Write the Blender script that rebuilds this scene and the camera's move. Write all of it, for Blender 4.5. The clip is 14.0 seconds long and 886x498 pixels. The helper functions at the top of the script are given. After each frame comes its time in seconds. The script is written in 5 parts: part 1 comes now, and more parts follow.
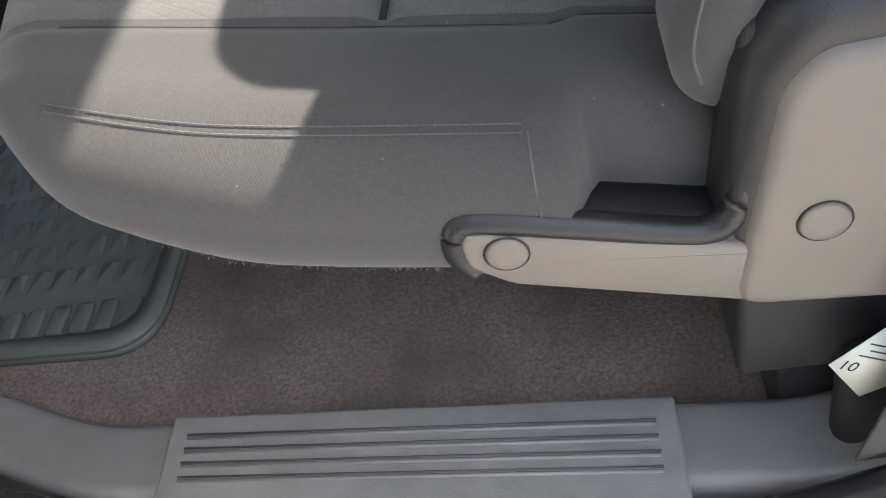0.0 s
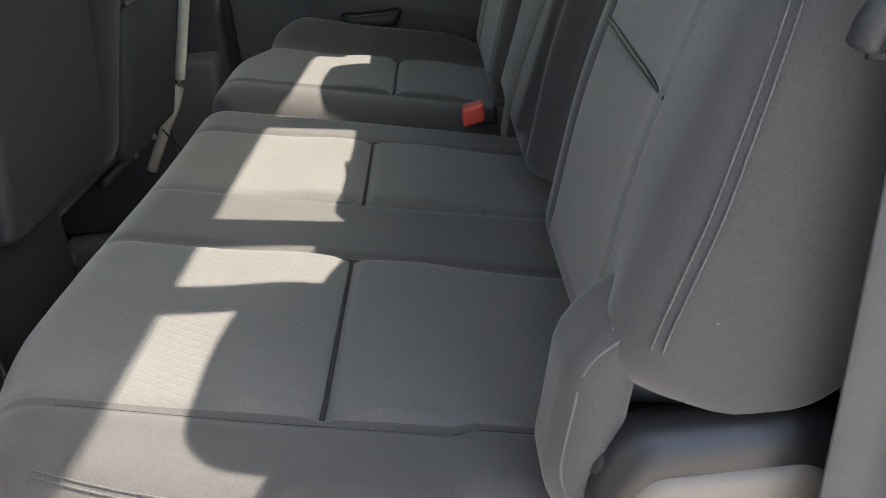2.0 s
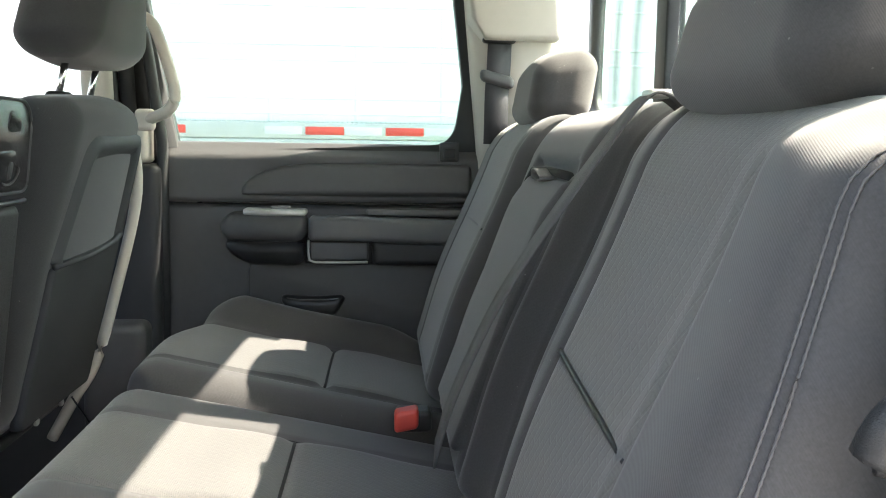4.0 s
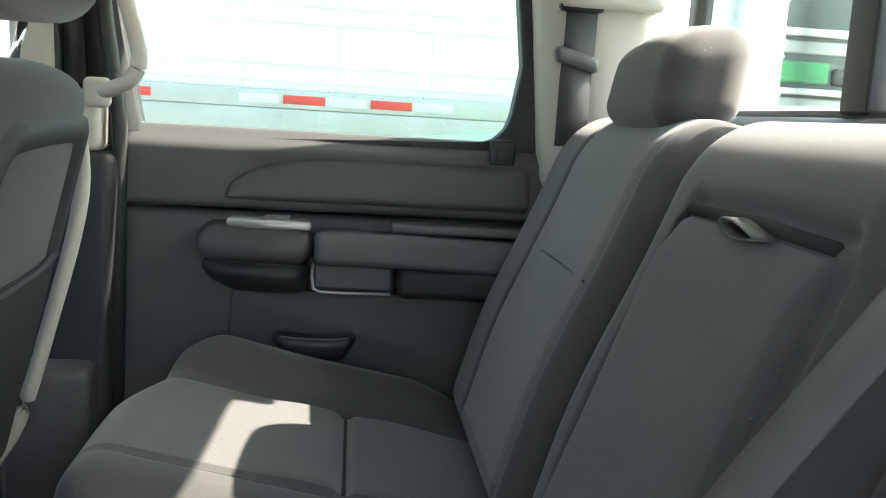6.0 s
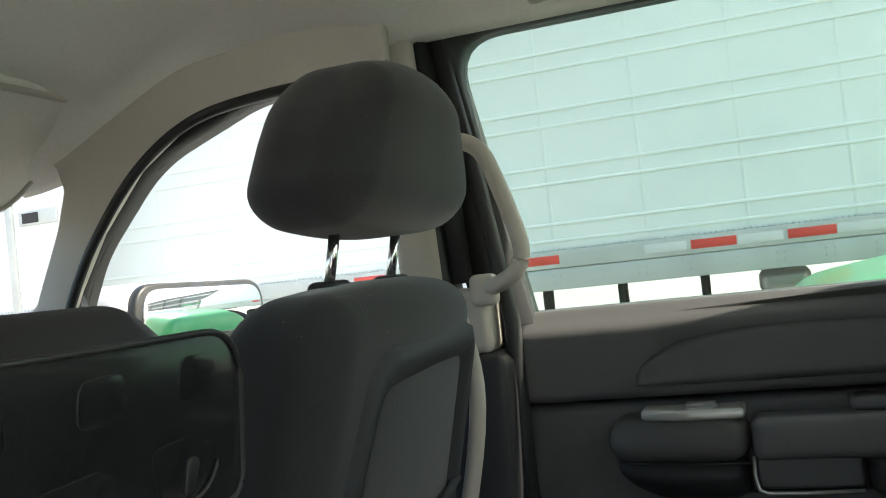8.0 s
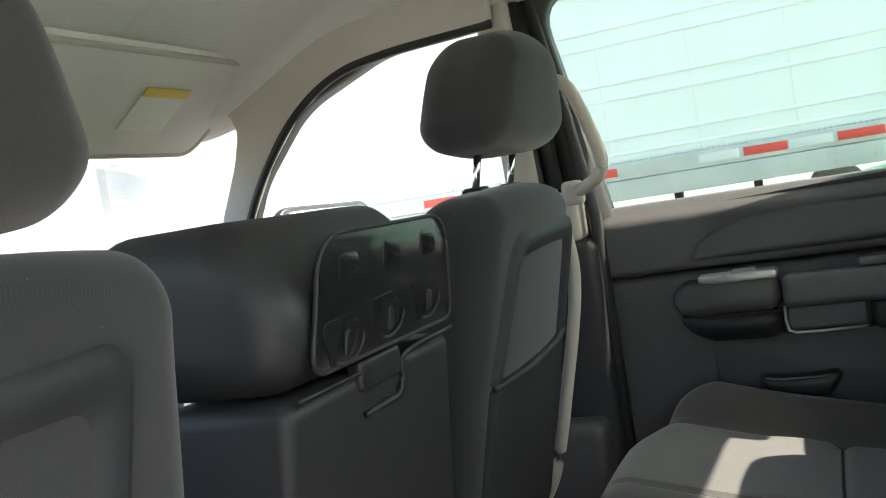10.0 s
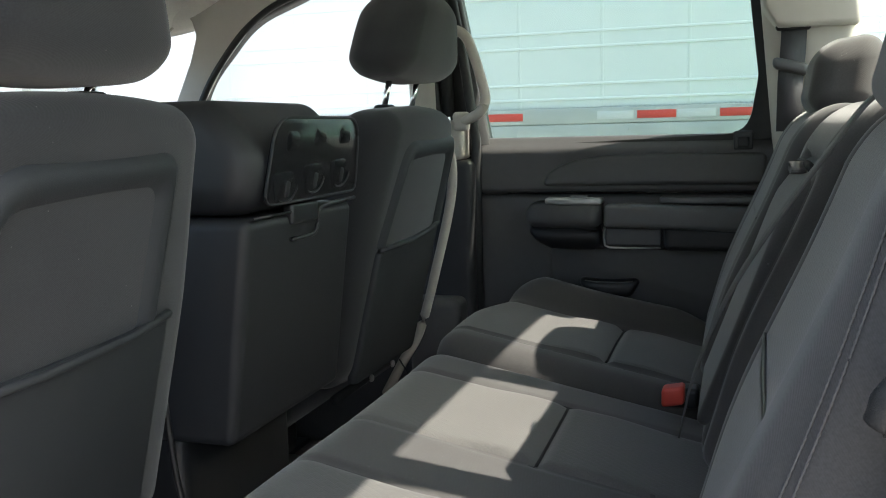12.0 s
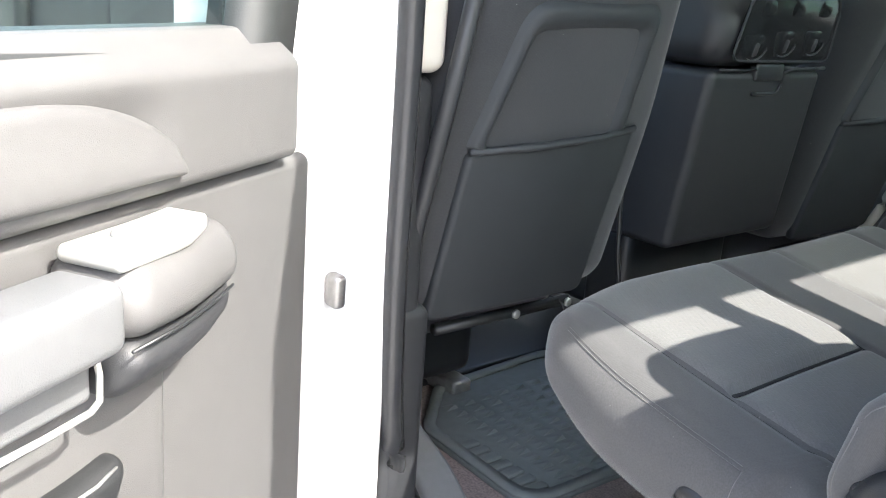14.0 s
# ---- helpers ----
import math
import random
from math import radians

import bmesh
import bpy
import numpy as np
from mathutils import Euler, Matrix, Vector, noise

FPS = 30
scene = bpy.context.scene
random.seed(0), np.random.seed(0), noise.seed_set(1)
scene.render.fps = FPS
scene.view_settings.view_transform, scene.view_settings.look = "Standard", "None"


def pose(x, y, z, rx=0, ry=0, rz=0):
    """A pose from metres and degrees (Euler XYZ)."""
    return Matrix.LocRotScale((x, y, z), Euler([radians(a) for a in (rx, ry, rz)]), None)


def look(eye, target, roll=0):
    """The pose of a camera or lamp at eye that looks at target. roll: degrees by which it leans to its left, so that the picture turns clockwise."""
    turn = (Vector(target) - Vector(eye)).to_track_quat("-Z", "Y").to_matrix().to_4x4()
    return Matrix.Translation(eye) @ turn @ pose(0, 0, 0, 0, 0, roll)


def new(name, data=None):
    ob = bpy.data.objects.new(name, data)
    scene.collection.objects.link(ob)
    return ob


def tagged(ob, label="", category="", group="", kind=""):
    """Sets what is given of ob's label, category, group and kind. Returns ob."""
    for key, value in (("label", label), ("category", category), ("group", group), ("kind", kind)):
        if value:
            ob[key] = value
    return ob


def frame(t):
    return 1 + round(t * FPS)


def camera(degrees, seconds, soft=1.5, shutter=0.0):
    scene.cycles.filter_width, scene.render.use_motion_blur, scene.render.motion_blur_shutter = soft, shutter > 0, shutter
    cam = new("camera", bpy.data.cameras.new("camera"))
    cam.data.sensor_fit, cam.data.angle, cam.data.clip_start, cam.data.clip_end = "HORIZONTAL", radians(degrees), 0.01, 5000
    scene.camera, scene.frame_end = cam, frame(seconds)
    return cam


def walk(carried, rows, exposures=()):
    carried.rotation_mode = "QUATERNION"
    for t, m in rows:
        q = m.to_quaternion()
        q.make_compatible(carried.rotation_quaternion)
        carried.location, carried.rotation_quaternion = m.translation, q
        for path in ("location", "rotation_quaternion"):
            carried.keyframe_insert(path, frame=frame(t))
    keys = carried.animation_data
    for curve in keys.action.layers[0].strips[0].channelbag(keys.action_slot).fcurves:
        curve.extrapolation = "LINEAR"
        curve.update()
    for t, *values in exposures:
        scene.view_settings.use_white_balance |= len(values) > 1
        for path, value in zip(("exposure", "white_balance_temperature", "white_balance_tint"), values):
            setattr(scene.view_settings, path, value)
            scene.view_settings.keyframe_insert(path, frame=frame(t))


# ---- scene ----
cam = camera(51.9, 14.0, soft=1.0)
PATH = [
    (0, (-0.099, -0.295, 0.676), (-0.454, 1.087, -0.725), -18.4),
    (0.3, (-0.093, -0.31, 0.686), (-0.449, 1.145, -0.64), -17.9),
    (0.5, (-0.091, -0.325, 0.689), (-0.44, 1.202, -0.554), -17.3),
    (1, (-0.075, -0.347, 0.717), (-0.389, 1.292, -0.386), -15.7),
    (1.5, (-0.082, -0.374, 0.748), (-0.231, 1.384, -0.193), -9.9),
    (2, (-0.093, -0.396, 0.779), (-0.139, 1.435, -0.023), -6.2),
    (2.5, (-0.097, -0.397, 0.787), (-0.062, 1.489, 0.124), -2.2),
    (3, (-0.097, -0.397, 0.793), (0.011, 1.548, 0.337), -0.1),
    (3.5, (-0.099, -0.383, 0.794), (0.036, 1.593, 0.515), 1.5),
    (3.7, (-0.086, -0.359, 0.795), (0.035, 1.625, 0.573), 0.7),
    (5.8, (-0.197, 0.105, 0.827), (0.05, 2.066, 0.519), 4.3),
    (6, (-0.197, 0.162, 0.833), (0.013, 2.13, 0.546), 3.5),
    (6.5, (-0.199, 0.301, 0.841), (-0.189, 2.289, 0.623), 1.4),
    (7, (-0.209, 0.391, 0.866), (-0.547, 2.361, 0.806), -0.9),
    (7.5, (-0.203, 0.406, 0.875), (-0.751, 2.328, 0.959), -4.6),
    (8, (-0.202, 0.373, 0.865), (-0.872, 2.257, 0.921), -6.3),
    (8.5, (-0.202, 0.284, 0.852), (-0.854, 2.173, 0.773), -5.8),
    (8.7, (-0.2, 0.248, 0.842), (-0.866, 2.128, 0.704), -6.7),
    (10.8, (-0.109, -0.231, 0.866), (-1.0, 1.559, 0.819), -7.6),
    (11, (-0.1, -0.284, 0.868), (-0.992, 1.506, 0.859), -5.7),
    (11.5, (-0.051, -0.37, 0.848), (-0.836, 1.467, 0.748), -2.5),
    (12, (0.032, -0.451, 0.826), (-0.582, 1.434, 0.561), -1.5),
    (12.5, (0.11, -0.535, 0.804), (-0.619, 1.284, 0.406), -1.4),
    (13, (0.136, -0.627, 0.791), (-0.861, 1.036, 0.303), -1.9),
    (13.5, (0.178, -0.689, 0.781), (-1.008, 0.832, 0.254), 1.3),
    (14, (0.283, -0.688, 0.815), (-1.171, 0.565, 0.254), 4.4),
]
EXPOSURE = [(0.0, 2.5, 7000, 11), (1.0, 2.42, 7000, 11), (2.0, 2.78, 7050, 11), (3.5, 3.27, 7050, 10), (6.0, 3.2, 6800, 8), (6.5, 3.1, 6900, 8), (7.0, 2.7, 6900, 8), (7.5, 2.5, 6850, 6),
            (8.0, 2.15, 7000, 7), (8.5, 1.5, 7100, 7), (10.8, 3.05, 6950, 10), (11.5, 2.45, 6850, 9), (12.0, 2.2, 6750, 8), (12.5, 2.9, 6650, 9), (13.0, 3.32, 6550, 9), (14.0, 2.95, 6350, 9)]
walk(cam, [(t, look(e, g, r)) for t, e, g, r in PATH], EXPOSURE)

# ---- light ----
world = bpy.data.worlds.new("world")
scene.world = world
world.use_nodes = True
wn, wl = world.node_tree.nodes, world.node_tree.links
sky = wn.new("ShaderNodeTexSky")
sky.sky_type, sky.sun_disc, sky.dust_density = "NISHITA", False, 4.0
TO_SUN = Vector((0.925, 0.175, 1.0)).normalized()
sky.sun_elevation = math.asin(TO_SUN.z)
sky.sun_rotation = math.atan2(TO_SUN.x, TO_SUN.y)
wn["Background"].inputs["Strength"].default_value = 0.15
wl.new(sky.outputs["Color"], wn["Background"].inputs["Color"])
sun_data = bpy.data.lights.new("sun", "SUN")
sun_data.energy, sun_data.angle, sun_data.color = 2.4, radians(0.55), (1.0, 0.95, 0.87)
sun = new("sun", sun_data)
sun.matrix_world = look(TO_SUN * 20, (0, 0, 0))


# ---- materials ----
def material(name, color, rough=0.6, metal=0.0, vary=0.12, scale=30.0, bump=0.0, bump_scale=200.0, stain=0.0, stain_scale=5.0,
             coat=0.0, spec=0.5, sheen=0.0, tint=None):
    """A surface with grain at one scale and stains at another; scales are per metre."""
    m = bpy.data.materials.new(name)
    m.use_nodes = True
    n, l = m.node_tree.nodes, m.node_tree.links
    b = n["Principled BSDF"]
    b.inputs["Roughness"].default_value, b.inputs["Metallic"].default_value = rough, metal
    b.inputs["Specular IOR Level"].default_value = spec
    b.inputs["Coat Weight"].default_value = coat
    b.inputs["Sheen Weight"].default_value = sheen
    geo = n.new("ShaderNodeNewGeometry")
    fine = n.new("ShaderNodeTexNoise")
    fine.inputs["Scale"].default_value, fine.inputs["Detail"].default_value = scale, 6
    broad = n.new("ShaderNodeTexNoise")
    broad.inputs["Scale"].default_value, broad.inputs["Detail"].default_value = stain_scale, 4
    l.new(geo.outputs["Position"], fine.inputs["Vector"])
    l.new(geo.outputs["Position"], broad.inputs["Vector"])
    mix = n.new("ShaderNodeMix")
    mix.data_type, mix.blend_type = "RGBA", "MIX"
    low = [c * (1 - vary) for c in color]
    high = [min(1, c * (1 + vary)) for c in color]
    mix.inputs["A"].default_value, mix.inputs["B"].default_value = (*low, 1), (*high, 1)
    l.new(fine.outputs["Fac"], mix.inputs["Factor"])
    out = mix.outputs["Result"]
    if stain:
        ramp = n.new("ShaderNodeMapRange")
        ramp.inputs["From Min"].default_value, ramp.inputs["From Max"].default_value = 0.42, 0.72
        ramp.inputs["To Max"].default_value = stain
        l.new(broad.outputs["Fac"], ramp.inputs["Value"])
        second = n.new("ShaderNodeMix")
        second.data_type = "RGBA"
        second.inputs["B"].default_value = (*(tint or [c * 0.55 for c in color]), 1)
        l.new(out, second.inputs["A"])
        l.new(ramp.outputs["Result"], second.inputs["Factor"])
        out = second.outputs["Result"]
    l.new(out, b.inputs["Base Color"])
    if bump:
        grain = n.new("ShaderNodeTexNoise")
        grain.inputs["Scale"].default_value, grain.inputs["Detail"].default_value = bump_scale, 3
        l.new(geo.outputs["Position"], grain.inputs["Vector"])
        bp = n.new("ShaderNodeBump")
        bp.inputs["Strength"].default_value, bp.inputs["Distance"].default_value = bump, 0.001
        l.new(grain.outputs["Fac"], bp.inputs["Height"])
        l.new(bp.outputs["Normal"], b.inputs["Normal"])
    return m


def cloth(name, color, pitch=0.0014, relief=0.13, angle=0.6, dust=0.25):
    """Woven cloth: fine diagonal twill, a lint haze and broad wear."""
    m = material(name, color, 0.92, 0, 0.30, 480, 0, 1, dust, 7, spec=0.2, sheen=0.25, tint=[min(1, c * 1.35 + 0.006) for c in color])
    n, l = m.node_tree.nodes, m.node_tree.links
    geo = n.new("ShaderNodeNewGeometry")
    turn = n.new("ShaderNodeMapping")
    turn.inputs["Rotation"].default_value = (0.5, 0.35, angle)
    wave = n.new("ShaderNodeTexWave")
    wave.inputs["Scale"].default_value, wave.inputs["Distortion"].default_value = 0.31 / pitch, 0.6
    wave.inputs["Detail"].default_value = 2
    l.new(geo.outputs["Position"], turn.inputs["Vector"])
    l.new(turn.outputs["Vector"], wave.inputs["Vector"])
    bp = n.new("ShaderNodeBump")
    bp.inputs["Strength"].default_value, bp.inputs["Distance"].default_value = relief, 0.0006
    l.new(wave.outputs["Fac"], bp.inputs["Height"])
    l.new(bp.outputs["Normal"], n["Principled BSDF"].inputs["Normal"])
    # stray lint: sparse pale flecks
    fleck = n.new("ShaderNodeTexVoronoi")
    fleck.inputs["Scale"].default_value, fleck.inputs["Randomness"].default_value = 58, 1.0
    l.new(geo.outputs["Position"], fleck.inputs["Vector"])
    few = n.new("ShaderNodeMapRange")
    few.inputs["From Min"].default_value, few.inputs["From Max"].default_value = 0.055, 0.035
    l.new(fleck.outputs["Distance"], few.inputs["Value"])
    patch = n.new("ShaderNodeTexNoise")
    patch.inputs["Scale"].default_value = 11
    l.new(geo.outputs["Position"], patch.inputs["Vector"])
    cut = n.new("ShaderNodeMapRange")
    cut.inputs["From Min"].default_value, cut.inputs["From Max"].default_value = 0.45, 0.60
    cut.inputs["To Max"].default_value = 0.4
    l.new(patch.outputs["Fac"], cut.inputs["Value"])
    both = n.new("ShaderNodeMath")
    both.operation = "MULTIPLY"
    l.new(few.outputs["Result"], both.inputs[0])
    l.new(cut.outputs["Result"], both.inputs[1])
    base = n["Principled BSDF"].inputs["Base Color"]
    over = n.new("ShaderNodeMix")
    over.data_type = "RGBA"
    over.inputs["B"].default_value = (0.34, 0.33, 0.31, 1)
    l.new(base.links[0].from_socket, over.inputs["A"])
    l.new(both.outputs["Value"], over.inputs["Factor"])
    l.new(over.outputs["Result"], base)
    return m


def emboss(name, color, upright=False):
    """The seat's insert cloth: rows of pressed, stepped cells."""
    m = cloth(name, color, 0.002, 0.15, 0.2)
    n, l = m.node_tree.nodes, m.node_tree.links
    geo = n.new("ShaderNodeNewGeometry")
    turn = n.new("ShaderNodeMapping")
    turn.inputs["Rotation"].default_value = (0, radians(90), 0.45) if upright else (0, 0, 0.45)
    l.new(geo.outputs["Position"], turn.inputs["Vector"])
    brick = n.new("ShaderNodeTexBrick")
    brick.inputs["Scale"].default_value = 24
    brick.inputs["Mortar Size"].default_value, brick.inputs["Mortar Smooth"].default_value = 0.035, 0.6
    l.new(turn.outputs["Vector"], brick.inputs["Vector"])
    bp = n.new("ShaderNodeBump")
    bp.inputs["Strength"].default_value, bp.inputs["Distance"].default_value = 0.2, 0.0012
    bp.invert = True
    l.new(brick.outputs["Fac"], bp.inputs["Height"])
    old = [k for k in n if k.bl_idname == "ShaderNodeBump" and k != bp][0]
    l.new(old.outputs["Normal"], bp.inputs["Normal"])
    l.new(bp.outputs["Normal"], n["Principled BSDF"].inputs["Normal"])
    return m


def glass(name, tint=(0.9, 0.97, 0.94)):
    m = bpy.data.materials.new(name)
    m.use_nodes = True
    n, l = m.node_tree.nodes, m.node_tree.links
    n.remove(n["Principled BSDF"])
    clear, gloss, mix = n.new("ShaderNodeBsdfTransparent"), n.new("ShaderNodeBsdfGlossy"), n.new("ShaderNodeMixShader")
    clear.inputs["Color"].default_value = (*tint, 1)
    gloss.inputs["Roughness"].default_value = 0.02
    edge = n.new("ShaderNodeLayerWeight")
    edge.inputs["Blend"].default_value = 0.5
    power = n.new("ShaderNodeMath")
    power.operation, power.inputs[1].default_value = "POWER", 4.0
    gain = n.new("ShaderNodeMapRange")
    gain.inputs["To Min"].default_value, gain.inputs["To Max"].default_value = 0.02, 0.7
    l.new(edge.outputs["Facing"], power.inputs[0])
    l.new(power.outputs["Value"], gain.inputs["Value"])
    l.new(gain.outputs["Result"], mix.inputs["Fac"])
    l.new(clear.outputs["BSDF"], mix.inputs[1])
    l.new(gloss.outputs["BSDF"], mix.inputs[2])
    l.new(mix.outputs["Shader"], n["Material Output"].inputs["Surface"])
    return m


CLOTH = cloth("seat_cloth", (0.068, 0.066, 0.065))
# inserts are paler than seat_cloth: their brighter light is put into the colour
CLOTH_IN = emboss("seat_insert_cloth", (0.110, 0.108, 0.104))
CLOTH_BACK = emboss("backrest_insert_cloth", (0.124, 0.121, 0.116), True)
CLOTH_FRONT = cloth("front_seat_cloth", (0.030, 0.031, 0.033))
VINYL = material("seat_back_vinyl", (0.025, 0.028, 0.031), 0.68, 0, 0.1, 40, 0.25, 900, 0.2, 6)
# near-black: the shade inside seams and the armrest gap, as a colour
SEAM_SHADE = material("seam_shadow_cloth", (0.02, 0.02, 0.02), 0.95, 0, 0.1, 100)
THREAD = material("stitch_thread", (0.115, 0.111, 0.106), 0.8, 0, 0.1, 100)
CARPET = material("carpet", (0.285, 0.232, 0.212), 0.97, 0, 0.8, 260, 0.9, 420, 0.75, 9, spec=0.1, tint=(0.15, 0.120, 0.108))
RUBBER_MAT = material("rubber_mat", (0.165, 0.178, 0.165), 0.62, 0, 0.2, 50, 0.3, 500, 0.4, 12, tint=(0.19, 0.185, 0.165))
PLASTIC_DK = material("dark_grey_plastic", (0.023, 0.024, 0.026), 0.5, 0, 0.1, 60, 0.35, 1100, 0.15, 7)
PLASTIC_DOOR = material("door_trim_plastic", (0.082, 0.081, 0.080), 0.5, 0, 0.1, 60, 0.35, 1000, 0.15, 5)
PLASTIC_RAIL = material("grip_rail_plastic", (0.105, 0.108, 0.110), 0.42, 0, 0.1, 60, 0.35, 1000, 0.15, 7)
PLASTIC_SILL = material("sill_plastic", (0.205, 0.208, 0.206), 0.30, 0, 0.12, 60, 0.4, 900, 0.35, 14, tint=(0.20, 0.20, 0.195))
PLASTIC_COVER = material("cover_rim_plastic", (0.021, 0.021, 0.022), 0.32, 0, 0.08, 50, 0.25, 1000, 0.15, 9)
PLASTIC_SCUFF = material("scuffed_sill_plastic", (0.235, 0.24, 0.236), 0.32, 0, 0.2, 45, 0.5, 700, 0.6, 22, tint=(0.30, 0.30, 0.295))
PLASTIC_TAN = material("tan_grey_plastic", (0.205, 0.180, 0.152), 0.45, 0, 0.06, 40, 0.25, 1000, 0.12, 9)
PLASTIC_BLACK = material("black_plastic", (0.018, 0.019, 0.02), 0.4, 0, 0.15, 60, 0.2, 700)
PLASTIC_PALE = material("beige_trim", (0.52, 0.49, 0.43), 0.55, 0, 0.05, 40, 0.2, 900, 0.1, 4)
HEADLINER = material("headliner_cloth", (0.80, 0.78, 0.72), 0.95, 0, 0.08, 180, 0.4, 700, 0.12, 2.5, spec=0.15)
SEAL = material("polished_door_seal", (0.03, 0.031, 0.033), 0.24, 0, 0.15, 50, 0.1, 300)
GLOSS_BLACK = material("glossy_black_plastic", (0.014, 0.015, 0.016), 0.18, 0, 0.1, 40, 0.15, 60)
RUBBER = material("black_rubber", (0.022, 0.024, 0.024), 0.55, 0, 0.2, 70, 0.2, 500)
CHROME = material("chrome", (0.75, 0.76, 0.77), 0.15, 1.0, 0.04, 30)
SILVER = material("satin_silver", (0.6, 0.6, 0.57), 0.35, 0.6, 0.05, 60)
STEEL = material("bare_steel", (0.35, 0.34, 0.33), 0.4, 0.9, 0.3, 90)
BELT = material("belt_webbing", (0.112, 0.110, 0.108), 0.75, 0, 0.15, 500, 0.6, 1300, 0.2, 15)
BELT_DARK = material("dark_belt_webbing", (0.07, 0.07, 0.075), 0.75, 0, 0.15, 500, 0.6, 1300)
RED = material("red_plastic", (0.62, 0.07, 0.05), 0.4, 0, 0.08, 80)
PAINT = material("white_car_paint", (0.78, 0.78, 0.77), 0.3, 0, 0.03, 10, coat=0.6)
PAINT_DK = material("dark_sill_paint", (0.05, 0.055, 0.06), 0.35, 0, 0.1, 20, coat=0.4)
TRAILER_SKIN = material("trailer_skin", (0.73, 0.78, 0.75), 0.45, 0.0, 0.05, 8, 0, 1, 0.15, 1.2, tint=(0.63, 0.68, 0.65))
TRAILER_RAIL = material("trailer_rail", (0.5, 0.52, 0.49), 0.45, 0.3, 0.12, 20, 0, 1, 0.3, 4)
RIVET = material("dull_rivets", (0.50, 0.53, 0.51), 0.5, 0.4, 0.1, 60)
TAPE_RED = material("red_reflective_tape", (0.62, 0.07, 0.05), 0.4, 0, 0.08, 60)
TAPE_WHITE = material("white_reflective_tape", (0.60, 0.62, 0.60), 0.4, 0, 0.05, 60)
GREEN = material("green_paint", (0.05, 0.33, 0.12), 0.3, 0, 0.08, 8, coat=0.5)
TYRE = material("tyre_rubber", (0.03, 0.03, 0.03), 0.85, 0, 0.2, 50)
CONCRETE = material("pale_concrete", (0.38, 0.37, 0.35), 0.9, 0, 0.12, 12, 0.4, 60, 0.4, 0.7)
PAPER = material("label_paper", (0.75, 0.78, 0.68), 0.7, 0, 0.05, 60)
INK = material("label_ink", (0.03, 0.03, 0.03), 0.7)
LORRY = material("lorry_side", (0.13, 0.15, 0.14), 0.5, 0, 0.1, 8, 0, 1, 0.4, 2)
YELLOW = material("yellow_label", (0.75, 0.55, 0.08), 0.6, 0, 0.05, 60)
GLASS = glass("window_glass", (0.97, 0.985, 0.975))
GLASS_TINT = glass("tinted_window_glass", (0.71, 0.78, 0.745))
GLASS_REAR = glass("rear_window_glass", (0.80, 0.88, 0.85))
MIRROR = material("mirror_glass", (0.9, 0.92, 0.92), 0.02, 1.0, 0.0, 10)


# ---- builders ----
def part(name, bm, mat, parent=None, label="", smooth=True):
    me = bpy.data.meshes.new(name)
    bmesh.ops.recalc_face_normals(bm, faces=bm.faces)
    for f in bm.faces:
        f.smooth = smooth
    bm.to_mesh(me)
    bm.free()
    me.materials.append(mat)
    ob = new(name, me)
    if parent is not None:
        ob.parent = parent
        ob.matrix_parent_inverse = parent.matrix_world.inverted()
    if label:
        ob["label"] = label
    return ob


def thing(name, label, category, at=(0, 0, 0), group="", kind=""):
    ob = new(name)
    ob.location = at
    ob.empty_display_size = 0.05
    bpy.context.view_layer.update()
    return tagged(ob, label, category, group, kind)


def steps(h, r, n, k):
    """Cube coordinates from -h to h that turn into even arcs of radius r at both ends."""
    c = [-(h - r) - r * math.tan(math.pi / 4 * (1 - i / k)) for i in range(k)]
    mid = [-(h - r) + 2 * (h - r) * i / n for i in range(n + 1)]
    return c + mid + [-v for v in reversed(c)]


def pad(lo, hi, r, n=(6, 6, 6), k=4, bend=None, bm=None):
    """A box from lo to hi with edges rounded to r, its faces gridded; bend(x, y, z) moves its points."""
    bm = bm or bmesh.new()
    lo, hi = Vector(lo), Vector(hi)
    mid, half = (lo + hi) / 2, (hi - lo) / 2
    r = min(r, *(0.999 * h for h in half))
    axes = [steps(half[i], r, n[i], k) for i in range(3)]
    seen = {}

    def vert(p):
        key = tuple(round(c, 6) for c in p)
        if key not in seen:
            v = Vector(p)
            inner = Vector([max(-(half[i] - r), min(half[i] - r, v[i])) for i in range(3)])
            q = inner + (v - inner).normalized() * r + mid
            seen[key] = bm.verts.new(bend(*q) if bend else q)
        return seen[key]

    for a in range(3):
        b, c = (a + 1) % 3, (a + 2) % 3
        for side in (-1, 1):
            for i in range(len(axes[b]) - 1):
                for j in range(len(axes[c]) - 1):
                    quad = []
                    for di, dj in ((0, 0), (1, 0), (1, 1), (0, 1)):
                        p = [0, 0, 0]
                        p[a], p[b], p[c] = side * half[a], axes[b][i + di], axes[c][j + dj]
                        quad.append(vert(p))
                    bm.faces.new(quad if side > 0 else quad[::-1])
    return bm


